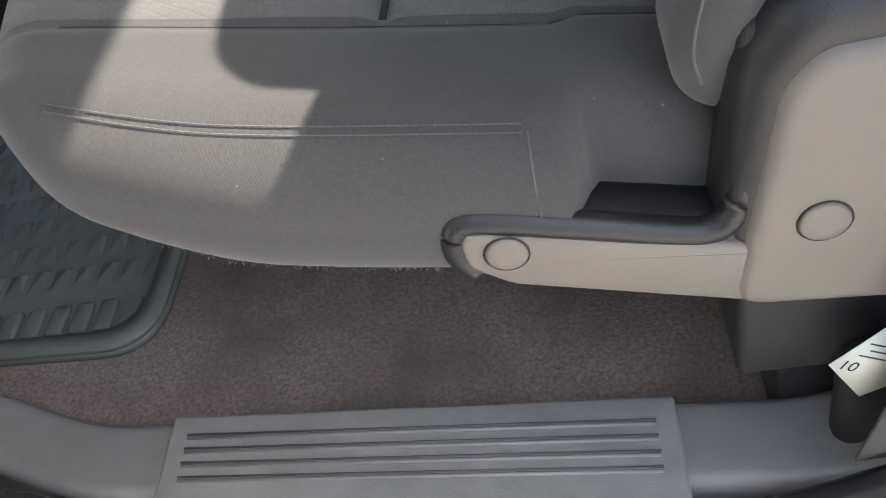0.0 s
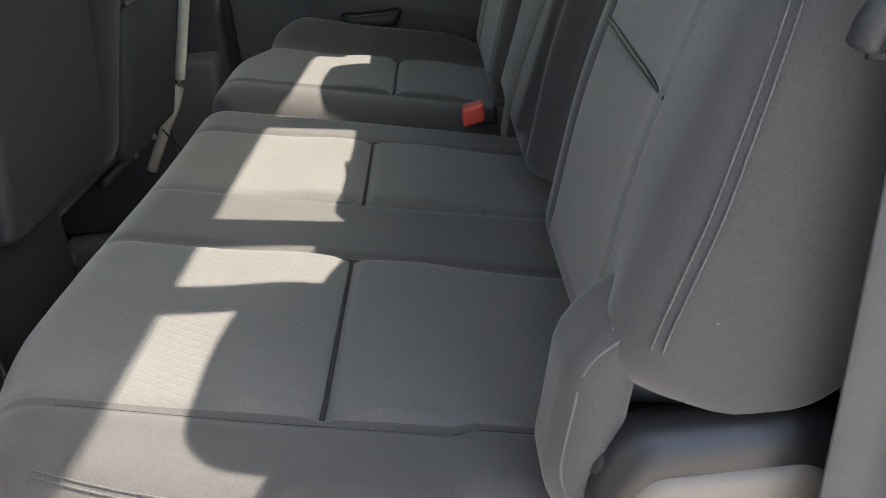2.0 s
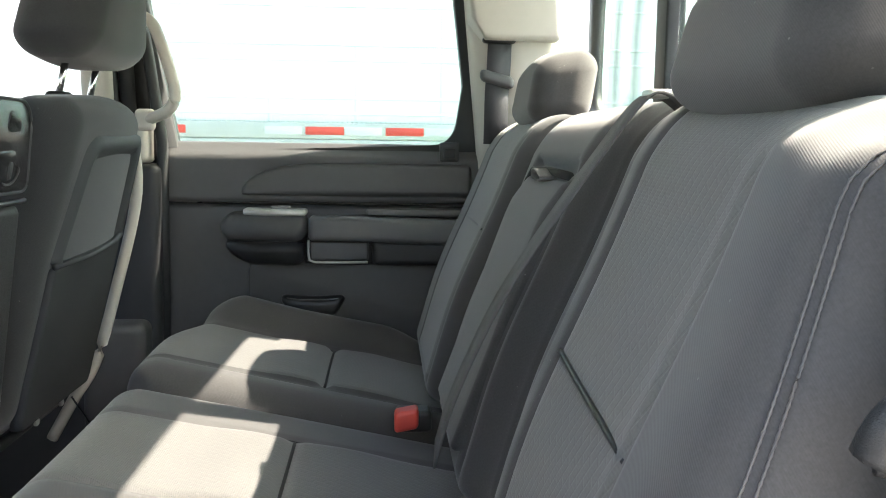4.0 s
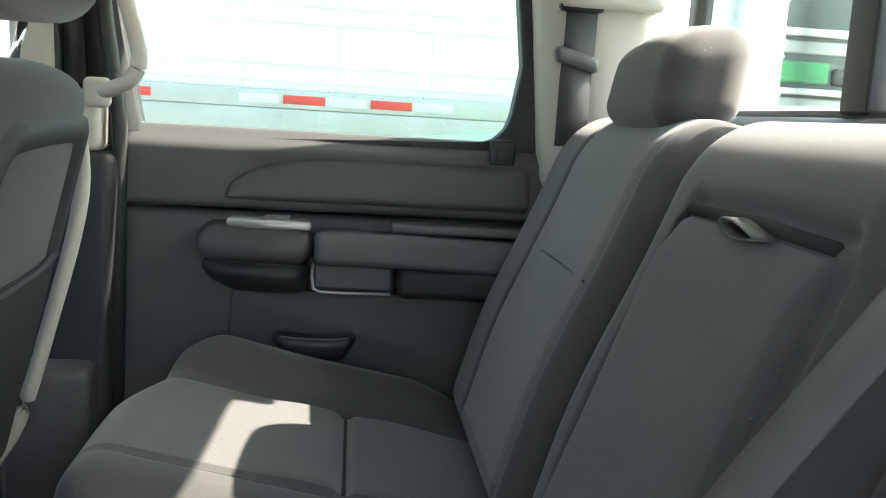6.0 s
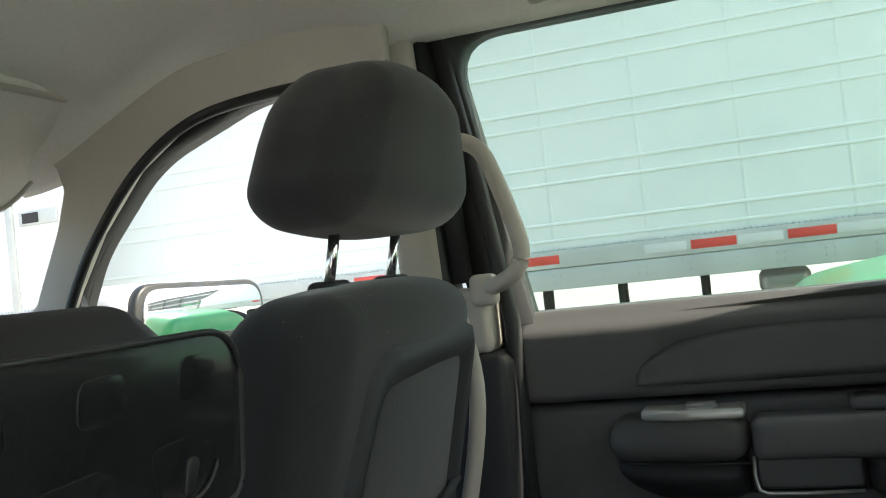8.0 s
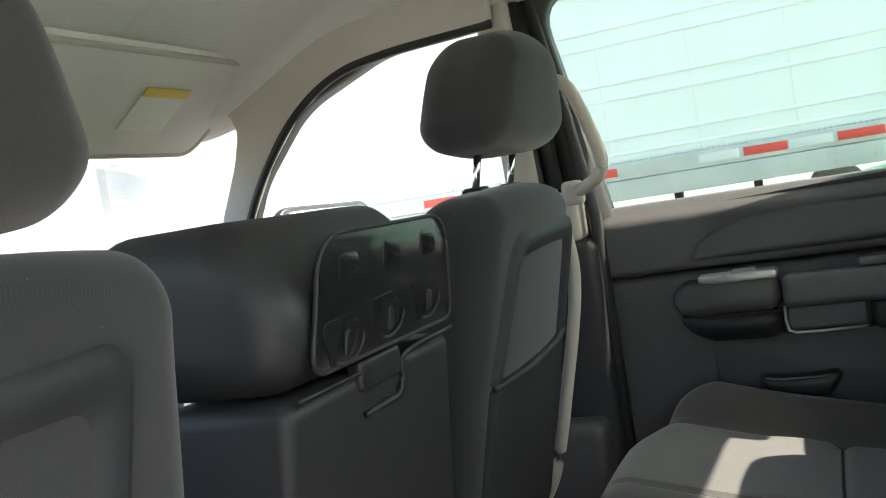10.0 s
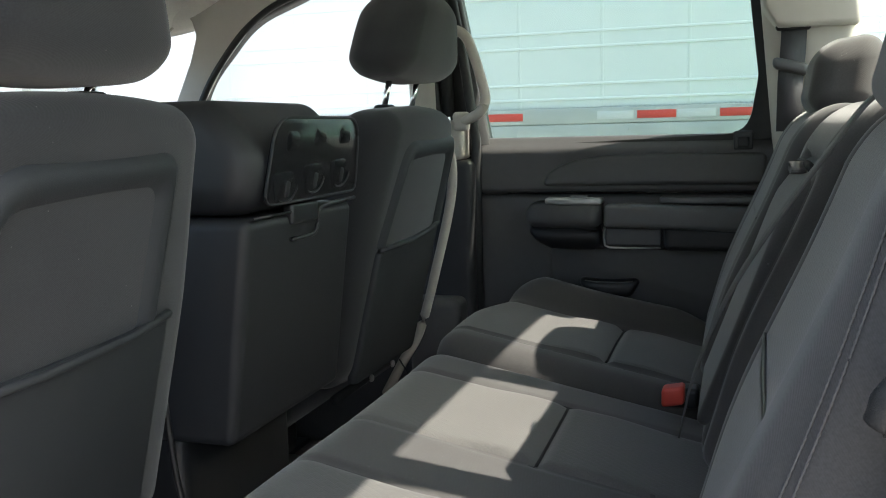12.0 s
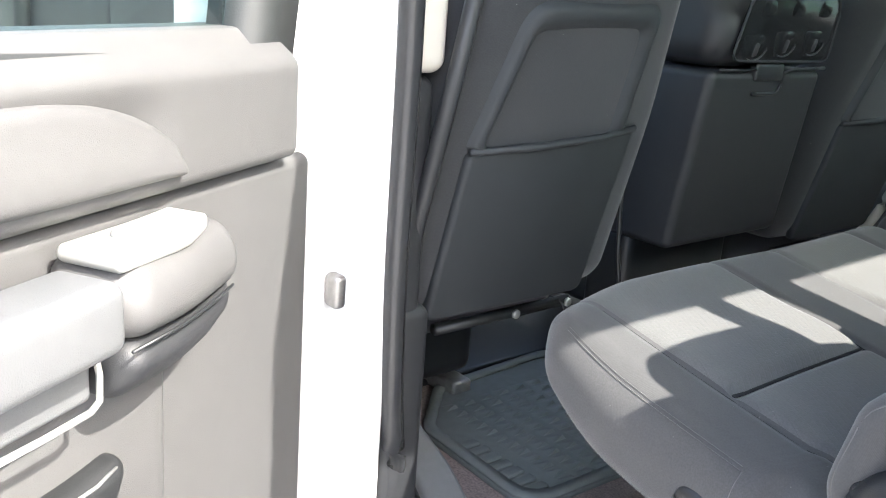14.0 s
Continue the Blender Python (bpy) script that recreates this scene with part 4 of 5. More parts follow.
def headrest(name, label, x, y, z, wide, tall, thick, mat, posts, lean, group, taper=0.16, seat_z=0.865, soft=0.74):
    h = thing(name, label, "headrest", (x, y, z), group=group)
    rear_one = x > 0

    def bend(px, py, pz):
        t = (pz - z) / tall
        q = 1 - taper * step01(t, -0.75, 1.25)
        bulge = 1 - 0.16 * abs((py - y) / wide) ** 3
        if rear_one:  # the top falls away to the front
            pz -= 0.010 * step01((x - px) / thick, -0.7, 1.0) * step01(t, -0.6, 1.0)
        return Vector((x + (px - x) * bulge + lean * (pz - z) - 0.02 * (1 - bulge) * 2, y + (py - y) * q, pz + (0.014 * step01(-t, 0.1, 1.0) - 0.016 * step01(t, 0.0, 1.0)) * ((py - y) / wide) ** 2))
    part("headrest_pad", pad((x - thick, y - wide, z - tall), (x + thick, y + wide, z + tall), min(thick, tall) * soft, (10, 44, 12), 10, bend), mat, h)
    for side in (-1, 1):
        yy = y + side * 0.56 * wide
        loop = [bend(x - thick - 0.0003, yy, z + tall * (-0.55 + 0.11 * q)) for q in range(10)]
        if not rear_one:
            part("piping", tube(loop, 0.0012, 6), mat, h)
    for side in (-1, 1):
        post = part("post", tube([(x - lean * tall * 1.2, y + side * posts, z - tall * 0.8), (x - lean * tall * 2.2 - 0.01, y + side * posts, seat_z - 0.02)], 0.0055, 10), CHROME, h, "chrome post")
        part("collar", pad((x - lean * tall * 2 - 0.022, y + side * posts - (0.012 if rear_one else 0.022), seat_z - 0.014), (x - lean * tall * 2 + 0.010, y + side * posts + (0.012 if rear_one else 0.022), seat_z + (-0.004 if rear_one else 0.006)), 0.008, (2, 2, 1), 3), PLASTIC_DK, post)
    return h


headrest("rear_headrest", "charcoal cloth rear headrest", 0.205, 0.335, 0.888, 0.138, 0.070, 0.057, CLOTH, 0.07, 0.22, "rear headrests", 0.10, 0.82, 0.74)
headrest("rear_headrest", "charcoal cloth rear headrest", 0.200, 1.275, 0.894, 0.130, 0.070, 0.056, CLOTH, 0.07, 0.16, "rear headrests", 0.10, 0.84, 0.74)

nb.location.x += 0.018

# hinge cover beside the bench
cover = thing("seat_hinge_cover", "tan-grey plastic seat hinge cover with round caps", "seat trim", (0.0, 0.09, 0.03))
low = rounded([(-0.199, 0.338), (-0.010, 0.286), (-0.008, 0.224), (-0.165, 0.273), (-0.193, 0.291)], [0.020, 0.008, 0.010, 0.03, 0.02], 8)


def side_at(u, v, w):
    return Vector((u, 0.10 - w, v))


def grown(outline, d):
    """The outline moved outwards by d."""
    turn = sum(outline[i - 1][0] * outline[i][1] - outline[i][0] * outline[i - 1][1] for i in range(len(outline)))
    out = []
    for i, p in enumerate(outline):
        t = (Vector(outline[(i + 1) % len(outline)]) - Vector(outline[i - 1])).normalized()
        out.append(Vector(p) - Vector((-t.y, t.x)) * d * (1 if turn > 0 else -1))
    return out


low_in = rounded([(-0.190, 0.3245), (-0.012, 0.2765), (-0.010, 0.226), (-0.164, 0.2745), (-0.187, 0.293)], [0.012, 0.004, 0.008, 0.03, 0.015], 8)
part("lower_arm", slab(low, side_at, 0.034, 0.014, None, 5), PLASTIC_COVER, cover, "dark grey rounded arm")
part("arm_panel", slab(low_in, side_at, 0.038, 0.004, None, 3), PLASTIC_TAN, cover)
part("arm_top", tube(curve([(-0.184, 0.072, 0.284), (-0.191, 0.071, 0.300), (-0.190, 0.070, 0.318), (-0.178, 0.070, 0.3255), (-0.126, 0.070, 0.3115), (-0.065, 0.071, 0.292), (-0.048, 0.072, 0.290), (-0.037, 0.073, 0.297), (-0.030, 0.075, 0.315), (-0.027, 0.078, 0.34)], 8), 0.0090, 12), PLASTIC_COVER, cover, "dark grey upper edge")
up_out = rounded([(-0.040, 0.230), (-0.016, 0.386), (0.000, 0.408), (0.10, 0.410), (0.15, 0.38), (0.15, 0.228), (0.06, 0.220)], [0.02, 0.03, 0.03, 0.03, 0.04, 0.04, 0.03], 6)
part("upright", slab(up_out, side_at, 0.042, 0.011, None, 5), PLASTIC_TAN, cover)
rim_out = rounded([(-0.040, 0.238), (-0.022, 0.395), (-0.004, 0.423), (0.10, 0.427), (0.15, 0.40), (0.15, 0.236), (0.06, 0.230)], [0.02, 0.03, 0.03, 0.03, 0.04, 0.04, 0.03], 6)
part("upright_rim", slab(grown(rim_out, 0.013), side_at, 0.036, 0.024, None, 6), PLASTIC_COVER, cover, "dark grey rounded rim")
part("upright_body", pad((-0.034, 0.075, 0.235), (0.15, 0.17, 0.418), 0.015, (4, 3, 6), 4), PLASTIC_COVER, cover, "dark grey cover side")
part("shelf", pad((-0.17, 0.070, 0.26), (-0.01, 0.24, 0.318), 0.012, (4, 3, 3), 3, lambda x, y, z: Vector((x, y, z - 0.016 - 0.27 * (x + 0.07)))), PLASTIC_DOOR, cover)
part("bracket_foot", pad((-0.032, 0.080, 0.128), (0.12, 0.16, 0.245), 0.008, (4, 2, 4), 2), PLASTIC_DK, cover)
part("bracket_post", pad((0.00, 0.105, 0.028), (0.11, 0.16, 0.132), 0.006, (2, 2, 2), 2), PLASTIC_BLACK, cover)
part("cap", disc((-0.163, 0.0625, 0.303), (0, -1, 0), 0.0124, 0.003, 32, 0.0015), PLASTIC_TAN, cover)
part("cap", disc((0.009, 0.0585, 0.298), (0, -1, 0), 0.0138, 0.003, 32, 0.0015), PLASTIC_TAN, cover)
for cx, cy, cz, rad in ((-0.163, 0.0615, 0.303, 0.0129), (0.009, 0.0575, 0.298, 0.0143)):
    part("cap_groove", tube([(cx + rad * math.cos(a), cy, cz + rad * math.sin(a)) for a in (2 * math.pi * q / 32 for q in range(32))], 0.0007, 6, True), PLASTIC_DK, cover)

cover.location.x += 0.007

# buckles between the cushion parts
bk = thing("belt_buckle", "red and black seat belt buckle in the bench gap", "belt buckle", (-0.05, 1.0, 0.37))
part("buckle_body", pad((-0.074, 0.985, 0.375), (-0.02, 1.027, 0.408), 0.008, (3, 2, 2), 3), PLASTIC_BLACK, bk)
part("release_button", pad((-0.076, 0.955, 0.385), (-0.041, 0.987, 0.415), 0.006, (3, 2, 2), 3, lambda x, y, z: Vector((x, y, z + 0.2 * (x + 0.07)))), RED, bk, "red release button")

# near rear belt
nbel = thing("rear_seat_belt_near", "grey seat belt with plastic guide beside the doorway", "seat belt", (0.1, 0.0, 0.1))
part("webbing", strap(curve([(0.170, 0.000, 1.10), (0.160, 0.010, 0.95), (0.152, 0.024, 0.80), (0.144, 0.026, 0.64), (0.122, 0.030, 0.4), (0.098, 0.028, 0.25), (0.074, 0.026, 0.15), (0.065, 0.030, 0.095)], 5), 0.050, 0.003, (1, 0.12, 0)), BELT, nbel)
clip = part("guide", tube(curve([(0.178, 0.018, 0.704), (0.138, 0.016, 0.706), (0.116, 0.017, 0.703), (0.104, 0.020, 0.690), (0.100, 0.024, 0.676)], 5), 0.0068, 10, flat=1.3), PLASTIC_DK, nbel, "grey plastic belt guide")
part("guide_bar", tube([(0.102, 0.023, 0.673), (0.130, 0.020, 0.668), (0.178, 0.022, 0.666)], 0.0035, 8), PLASTIC_DK, clip)
fray = bmesh.new()
rng = random.Random(7)
for q in range(26):
    c = Vector((0.124 + 0.0018 * q, 0.0235, 0.656 - 0.006 * math.sin(math.pi * q / 50)))
    tube([c, c + Vector((rng.uniform(-0.002, 0.003), -0.001, rng.uniform(0.002, 0.006)))], 0.0005, 4, False, fray)
part("frayed_stitch", fray, PAPER, nbel, "loose white stitching")
part("anchor_cover", pad((0.038, 0.056, 0.05), (0.12, 0.089, 0.16), 0.016, (3, 2, 5), 4), PLASTIC_DK, nbel, "dark belt anchor cover")
tag_x, tag_z = Vector((0.88, 0, -0.47)), Vector((0.47, 0, 0.88))


def tag_at(u, v, w):
    return Vector((0.024, 0.050 - w, 0.176)) + tag_x * u + tag_z * v


tag = part("paper_tag", slab([(0, 0), (0.037, -0.024), (0.060, 0.010), (0.012, 0.042)], tag_at, 0.0006), PAPER, nbel, "white paper tag")
words = bpy.data.curves.new("tag_text", "FONT")
words.body, words.size = "10", 0.013
tmp = bpy.data.objects.new("tag_text", words)
scene.collection.objects.link(tmp)
bpy.context.view_layer.update()
flat = bpy.data.meshes.new_from_object(tmp)
bpy.data.objects.remove(tmp)
bm = bmesh.new()
bm.from_mesh(flat)
for v in bm.verts:
    v.co = tag_at(0.0055 + v.co.x, -0.001 + v.co.y, 0.0009)
part("number", bm, INK, tag, "black printed 10", False)
for q in range(3):
    u, v, w = 0.012 + 0.004 * (q == 1), 0.014 + q * 0.006, 0.018 - 0.004 * q
    part("printed_line", slab([(u, v), (u + w, v), (u + w, v + 0.0012), (u, v + 0.0012)], lambda a, b, c: tag_at(a, b, c + 0.0007), 0.0002), PLASTIC_DOOR, tag)

# centre shoulder belt over the backrest
cb = thing("centre_shoulder_belt", "grey belt lying down the bench backrest", "seat belt", (0.05, 0.63, 0.6))
part("webbing", strap(curve([(0.225, 0.585, 0.815), (0.19, 0.59, 0.846), (0.165, 0.595, 0.846), (back_x(0.80) + 0.016, 0.600, 0.80), (back_x(0.70) - 0.014, 0.612, 0.70), (back_x(0.62) - 0.028, 0.632, 0.62), (back_x(0.52) - 0.028, 0.670, 0.52), (back_x(0.44) - 0.016, 0.71, 0.44)], 6), 0.046, 0.0025, (0, 1, 0)), BELT, cb)
part("belt_tongue", pad((0.166, 0.576, 0.846), (0.194, 0.608, 0.855), 0.004, (2, 2, 1), 2), SILVER, cb, "bright metal belt tongue")


# ---- front seats ----
def seat_face(z):
    """Rear face of the front backrests."""
    return -0.628 + 0.24 * (z - 0.40)


def front_seat(y, name, label, outer=1, trim=PLASTIC_PALE, half=0.215):
    s = thing(name, label, "car seat", (-0.85, y, 0.03), group="front seats")

    def bend(px, py, pz):
        t = step01(pz, 0.60, 0.88)
        q = 1 - 0.13 * t
        bow = 0.018 * ((py - y) / half) ** 2
        return Vector((px + 0.032 + 0.24 * (pz - 0.40) - bow, y + (py - y) * q, pz - 0.012 * ((py - y) / half) ** 2 * t))
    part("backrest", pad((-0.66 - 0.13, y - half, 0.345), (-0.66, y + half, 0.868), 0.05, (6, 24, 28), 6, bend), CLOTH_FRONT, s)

    def at(u, v, w):
        return Vector((seat_face(v) + w - 0.006 - 0.018 * (u / half) ** 2, y + u + (-0.012 if outer < 0 else 0.0), v))
    panel = rounded([(-0.170, 0.352), (0.150, 0.352), (0.155, 0.625), (-0.165, 0.605)], [0.02, 0.02, 0.01, 0.01], 5)
    part("pocket_panel", slab(panel, at, 0.016, 0.007, None, 3), VINYL, s, "dark vinyl map pocket")
    part("pocket_lip", tube([at(-0.165, 0.607, 0.014), at(-0.05, 0.611, 0.018), at(0.08, 0.619, 0.018), at(0.155, 0.627, 0.014)], 0.005, 8), VINYL, s)
    right = 0.140 if outer < 0 else 0.172
    ring_o = rounded([(-0.170, 0.608), (-0.122, 0.806), (right, 0.812), (right - 0.004, 0.622)], [0.01, 0.055, 0.03, 0.01], 8)
    ring_i = rounded([(-0.138, 0.612), (-0.102, 0.763), (right - 0.040, 0.770), (right - 0.044, 0.622)], [0.008, 0.032, 0.02, 0.008], 8)
    bmr = bmesh.new()
    m = len(ring_o)
    loops = []
    for k, (a, h) in enumerate(((0.0, 0.0), (0.18, 0.013), (0.45, 0.018), (0.75, 0.014), (1.0, 0.002))):
        loops.append([bmr.verts.new(at(o[0] * (1 - a) + i[0] * a, o[1] * (1 - a) + i[1] * a, h)) for o, i in zip(ring_o, ring_i)])
    for a, b in zip(loops, loops[1:]):
        for i in range(m):
            bmr.faces.new((a[i], a[(i + 1) % m], b[(i + 1) % m], b[i]))
    part("pocket_frame", bmr, VINYL, s, "raised vinyl pocket frame")
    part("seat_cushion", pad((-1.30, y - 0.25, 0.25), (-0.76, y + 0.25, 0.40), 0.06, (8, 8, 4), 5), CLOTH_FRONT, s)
    part("seat_base", pad((-1.28, y - 0.225, 0.062), (-0.96, y + 0.225, 0.28), 0.03, (4, 6, 4), 3), PLASTIC_BLACK, s)
    bar = part("frame_bar", tube([(-0.715, y - 0.10, 0.300), (-0.715, y + 0.20, 0.300)], 0.010, 8), PLASTIC_BLACK, s)
    for q in (0.066, 0.190):
        part("bolt", disc((-0.706, y + q, 0.300), (1, 0, 0), 0.008, 0.006, 12, 0.002), SILVER, bar, "bright bolt head")
    for q in (-0.17, 0.17):
        part("seat_rail", pad((-1.3, y + q - 0.025, 0.030), (-0.93, y + q + 0.025, 0.064), 0.008, (6, 1, 1), 2), STEEL, s, "bare steel seat rail")
    part("seat_wire", tube(curve([(-0.66, y + 0.12, 0.33), (-0.63, y + 0.15, 0.25), (-0.64, y + 0.17, 0.17), (-0.66, y + 0.17, 0.11)], 6), 0.0018, 6), PLASTIC_COVER, s, "thin grey cable")
    part("side_cover", tube(curve([(seat_face(0.87) - 0.05, y + outer * (half - 0.03), 0.84), (seat_face(0.7) - 0.005, y + outer * (half + 0.004), 0.70), (seat_face(0.5) - 0.005, y + outer * (half + 0.010), 0.5), (seat_face(0.36) - 0.01, y + outer * (half + 0.006), 0.37), (seat_face(0.36) - 0.05, y + outer * half, 0.30), (seat_face(0.3) - 0.08, y + outer * half, 0.22)], 6), 0.011, 8), trim, s, "seat side trim")
    return s


front_seat(0.266, "car_seat", "dark grey cloth driver seat with map pocket", -1, PLASTIC_DK, 0.225)
front_seat(1.228, "car_seat", "dark grey cloth passenger seat with map pocket")
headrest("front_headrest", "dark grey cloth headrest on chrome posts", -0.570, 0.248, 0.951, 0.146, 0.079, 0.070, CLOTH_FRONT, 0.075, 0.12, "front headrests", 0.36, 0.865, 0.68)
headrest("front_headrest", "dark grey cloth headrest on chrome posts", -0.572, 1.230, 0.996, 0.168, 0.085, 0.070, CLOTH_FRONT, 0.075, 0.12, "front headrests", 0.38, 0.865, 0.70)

# folding centre console between the front seats
con = thing("centre_console", "dark plastic folding centre console with cup holders", "console", (-0.75, 0.735, 0.03))


def con_bend(x, y, z):
    return Vector((x + 0.036 + 0.13 * (z - 0.4), y, z))


part("console_body", pad((-0.80, 0.588, 0.40), (-0.648, 0.930, 0.712), 0.016, (4, 10, 10), 4, con_bend), PLASTIC_DK, con)
part("console_head", pad((-0.83, 0.588, 0.714), (-0.648, 0.930, 0.87), 0.045, (5, 12, 6), 6, lambda x, y, z: con_bend(x - 0.05 * step01(z, 0.78, 0.86), y, z)), PLASTIC_DK, con)


def con_at(u, v, w):
    return Vector((-0.611 + 0.13 * (v - 0.4) + w, u, v))


face = rounded([(0.618, 0.728), (0.922, 0.728), (0.916, 0.845), (0.640, 0.845)], [0.02, 0.02, 0.045, 0.045], 8)
tray = part("cup_tray", slab(face, con_at, 0.004, 0.002), GLOSS_BLACK, con, "glossy black cup holder tray")
part("tray_rim", tube([con_at(q.x, q.y, 0.004) for q in face], 0.0022, 8, True), PLASTIC_DK, tray)
for u, v, wide, tall in ((0.672, 0.750, 0.036, 0.022), (0.760, 0.757, 0.034, 0.022), (0.852, 0.760, 0.034, 0.022)):
    hollow = rounded([(u - wide, v + tall * 0.9), (u - wide * 0.6, v - tall), (u + wide * 0.3, v - tall), (u + wide, v + tall * 0.5), (u + wide * 0.5, v + tall)], 0.010, 5)
    cup = part("cup_hollow", slab(hollow, lambda a, b, c: con_at(a, b, c + 0.0038), 0.0010, 0.0004), GLOSS_BLACK, tray, "dark cup hollow")
    tongue = rounded([(u + wide * 0.02, v - tall * 0.75), (u + wide * 0.35, v - tall * 0.6), (u + wide * 0.5, v + tall * 0.3), (u + wide * 0.12, v + tall * 0.4)], 0.006, 5)
    part("cup_tongue", slab(tongue, lambda a, b, c: con_at(a, b, c + 0.0046), 0.0020, 0.0015), PLASTIC_BLACK, cup, "grey spring tongue")
    part("cup_lip", tube([con_at(u + wide * (0.1 + 1.0 * math.sin(q)), v + tall * (0.15 - 1.1 * math.cos(q)), 0.0050) for q in (-0.5 + 0.14 * k for k in range(15))], 0.0014, 6), PLASTIC_COVER, tray)
for u, v in ((0.690, 0.812), (0.778, 0.816), (0.866, 0.818)):
    part("cup_hollow", slab(rounded([(u - 0.020, v - 0.014), (u + 0.022, v - 0.012), (u + 0.018, v + 0.014), (u - 0.018, v + 0.014)], 0.010, 5), lambda a, b, c: con_at(a, b, c + 0.0038), 0.0010, 0.0004), GLOSS_BLACK, tray, "dark cup hollow")
part("latch_recess", pad((-0.584, 0.705, 0.694), (-0.5665, 0.790, 0.724), 0.005, (1, 4, 2), 2), PLASTIC_BLACK, con)
part("latch", tube(curve([con_at(0.712, 0.672, 0.002), con_at(0.76, 0.672, 0.002), con_at(0.785, 0.674, 0.002), con_at(0.795, 0.690, 0.002), con_at(0.803, 0.712, 0.002), con_at(0.925, 0.716, 0.002)], 4), 0.0032, 8), PLASTIC_COVER, con)
part("latch_line", tube([con_at(0.600, 0.713, 0.001), con_at(0.703, 0.713, 0.002)], 0.002, 6), PLASTIC_COVER, con)
part("side_strap", tube(curve([(-0.650, 0.495, 0.50), (-0.640, 0.495, 0.40), (-0.63, 0.50, 0.33), (-0.62, 0.505, 0.20), (-0.62, 0.505, 0.04)], 5), 0.004, 8), PLASTIC_COVER, con)
part("console_foot", pad((-0.80, 0.60, 0.03), (-0.70, 0.92, 0.41), 0.02, (3, 5, 4), 2), PLASTIC_BLACK, con)

# rubber floor mat
mat_thing = thing("floor_mat", "grey ribbed rubber floor mat", "floor mat", (-0.75, 0.45, 0.03))
edge = rounded([(-0.975, 0.40), (-0.85, 0.27), (-0.555, 0.252), (-0.545, 0.76), (-1.0, 0.76)], 0.06, 6)
part("mat_base", slab(edge, lambda u, v, w: Vector((u, v, 0.030 + w)), 0.010, 0.004), RUBBER_MAT, mat_thing)
ring_i = [((p.x + 0.77) * 0.90 - 0.77, (p.y - 0.50) * 0.90 + 0.50) for p in edge]
part("mat_rim", frame_plate(edge, ring_i, lambda u, v, w: Vector((u, v, 0.040 + w)), 0.006), RUBBER_MAT, mat_thing)
for i in range(7):
    x = -0.77 + i * 0.028
    part("mat_bar", pad((x, 0.285, 0.038), (x + 0.019, 0.325, 0.0455), 0.003, (1, 2, 1), 1), RUBBER_MAT, mat_thing)
for j in range(8):
    for i in range(12):
        x, y = -0.905 + i * 0.028, 0.350 + j * 0.045
        bm = bmesh.new()
        a, b, c, d, e = [bm.verts.new(q) for q in ((x, y, 0.039), (x + 0.024, y, 0.039), (x + 0.024, y + 0.036, 0.039), (x, y + 0.036, 0.039), (x + 0.021, y + 0.028, 0.0475))]
        for f in ((a, b, e), (b, c, e), (c, d, e), (d, a, e)):
            bm.faces.new(f)
        part("mat_tread", bm, RUBBER_MAT, mat_thing, smooth=False)

# sun visor and roof handle
vis = thing("sun_visor", "pale cloth sun visor with warning label", "sun visor", (-1.26, 1.2, 1.13))
part("visor_board", pad((-1.365, 0.93, 1.125), (-1.150, 1.535, 1.145), 0.01, (6, 10, 1), 3, lambda x, y, z: Vector((x, y, z - 0.010 + 0.68 * (x + 1.255)))), HEADLINER, vis)
brim = [(-1.361, 0.936), (-1.154, 0.936), (-1.154, 1.529), (-1.361, 1.529)]
part("edge_piping", tube([(u, v, 1.117 + 0.68 * (u + 1.255)) for u, v in rounded(brim, 0.04, 6)], 0.006, 8, True), PLASTIC_PALE, vis)
part("label", pad((-1.30, 1.26, 1.120), (-1.23, 1.38, 1.123), 0.001, (1, 1, 1), 1, lambda x, y, z: Vector((x, y, z - 0.010 + 0.68 * (x + 1.255)))), PAPER, vis)
part("label_band", pad((-1.229, 1.26, 1.119), (-1.212, 1.38, 1.122), 0.001, (1, 1, 1), 1, lambda x, y, z: Vector((x, y, z - 0.010 + 0.68 * (x + 1.255)))), YELLOW, vis)
rh = thing("roof_handle", "beige folding roof grab handle", "grab handle", (-0.34, 1.49, 1.25))
def handle_bend(x, y, z):
    return Vector((x, y - 0.010 * dent(x, -0.35, 0.10), z + 0.09 * (x + 0.35)))


part("grip", pad((-0.456, 1.440, 1.217), (-0.246, 1.466, 1.240), 0.009, (16, 2, 2), 4, handle_bend), PLASTIC_PALE, rh)
for a, b in ((-0.457, -0.414), (-0.297, -0.244)):
    part("foot", pad((a, 1.442, 1.206), (b, 1.53, 1.239), 0.010, (4, 5, 2), 4, handle_bend), PLASTIC_PALE, rh)
part("hinge_pin", disc((-0.302, 1.462, 1.232), (-1, 0, 0), 0.006, 0.008, 12, 0.002), PLASTIC_TAN, rh)

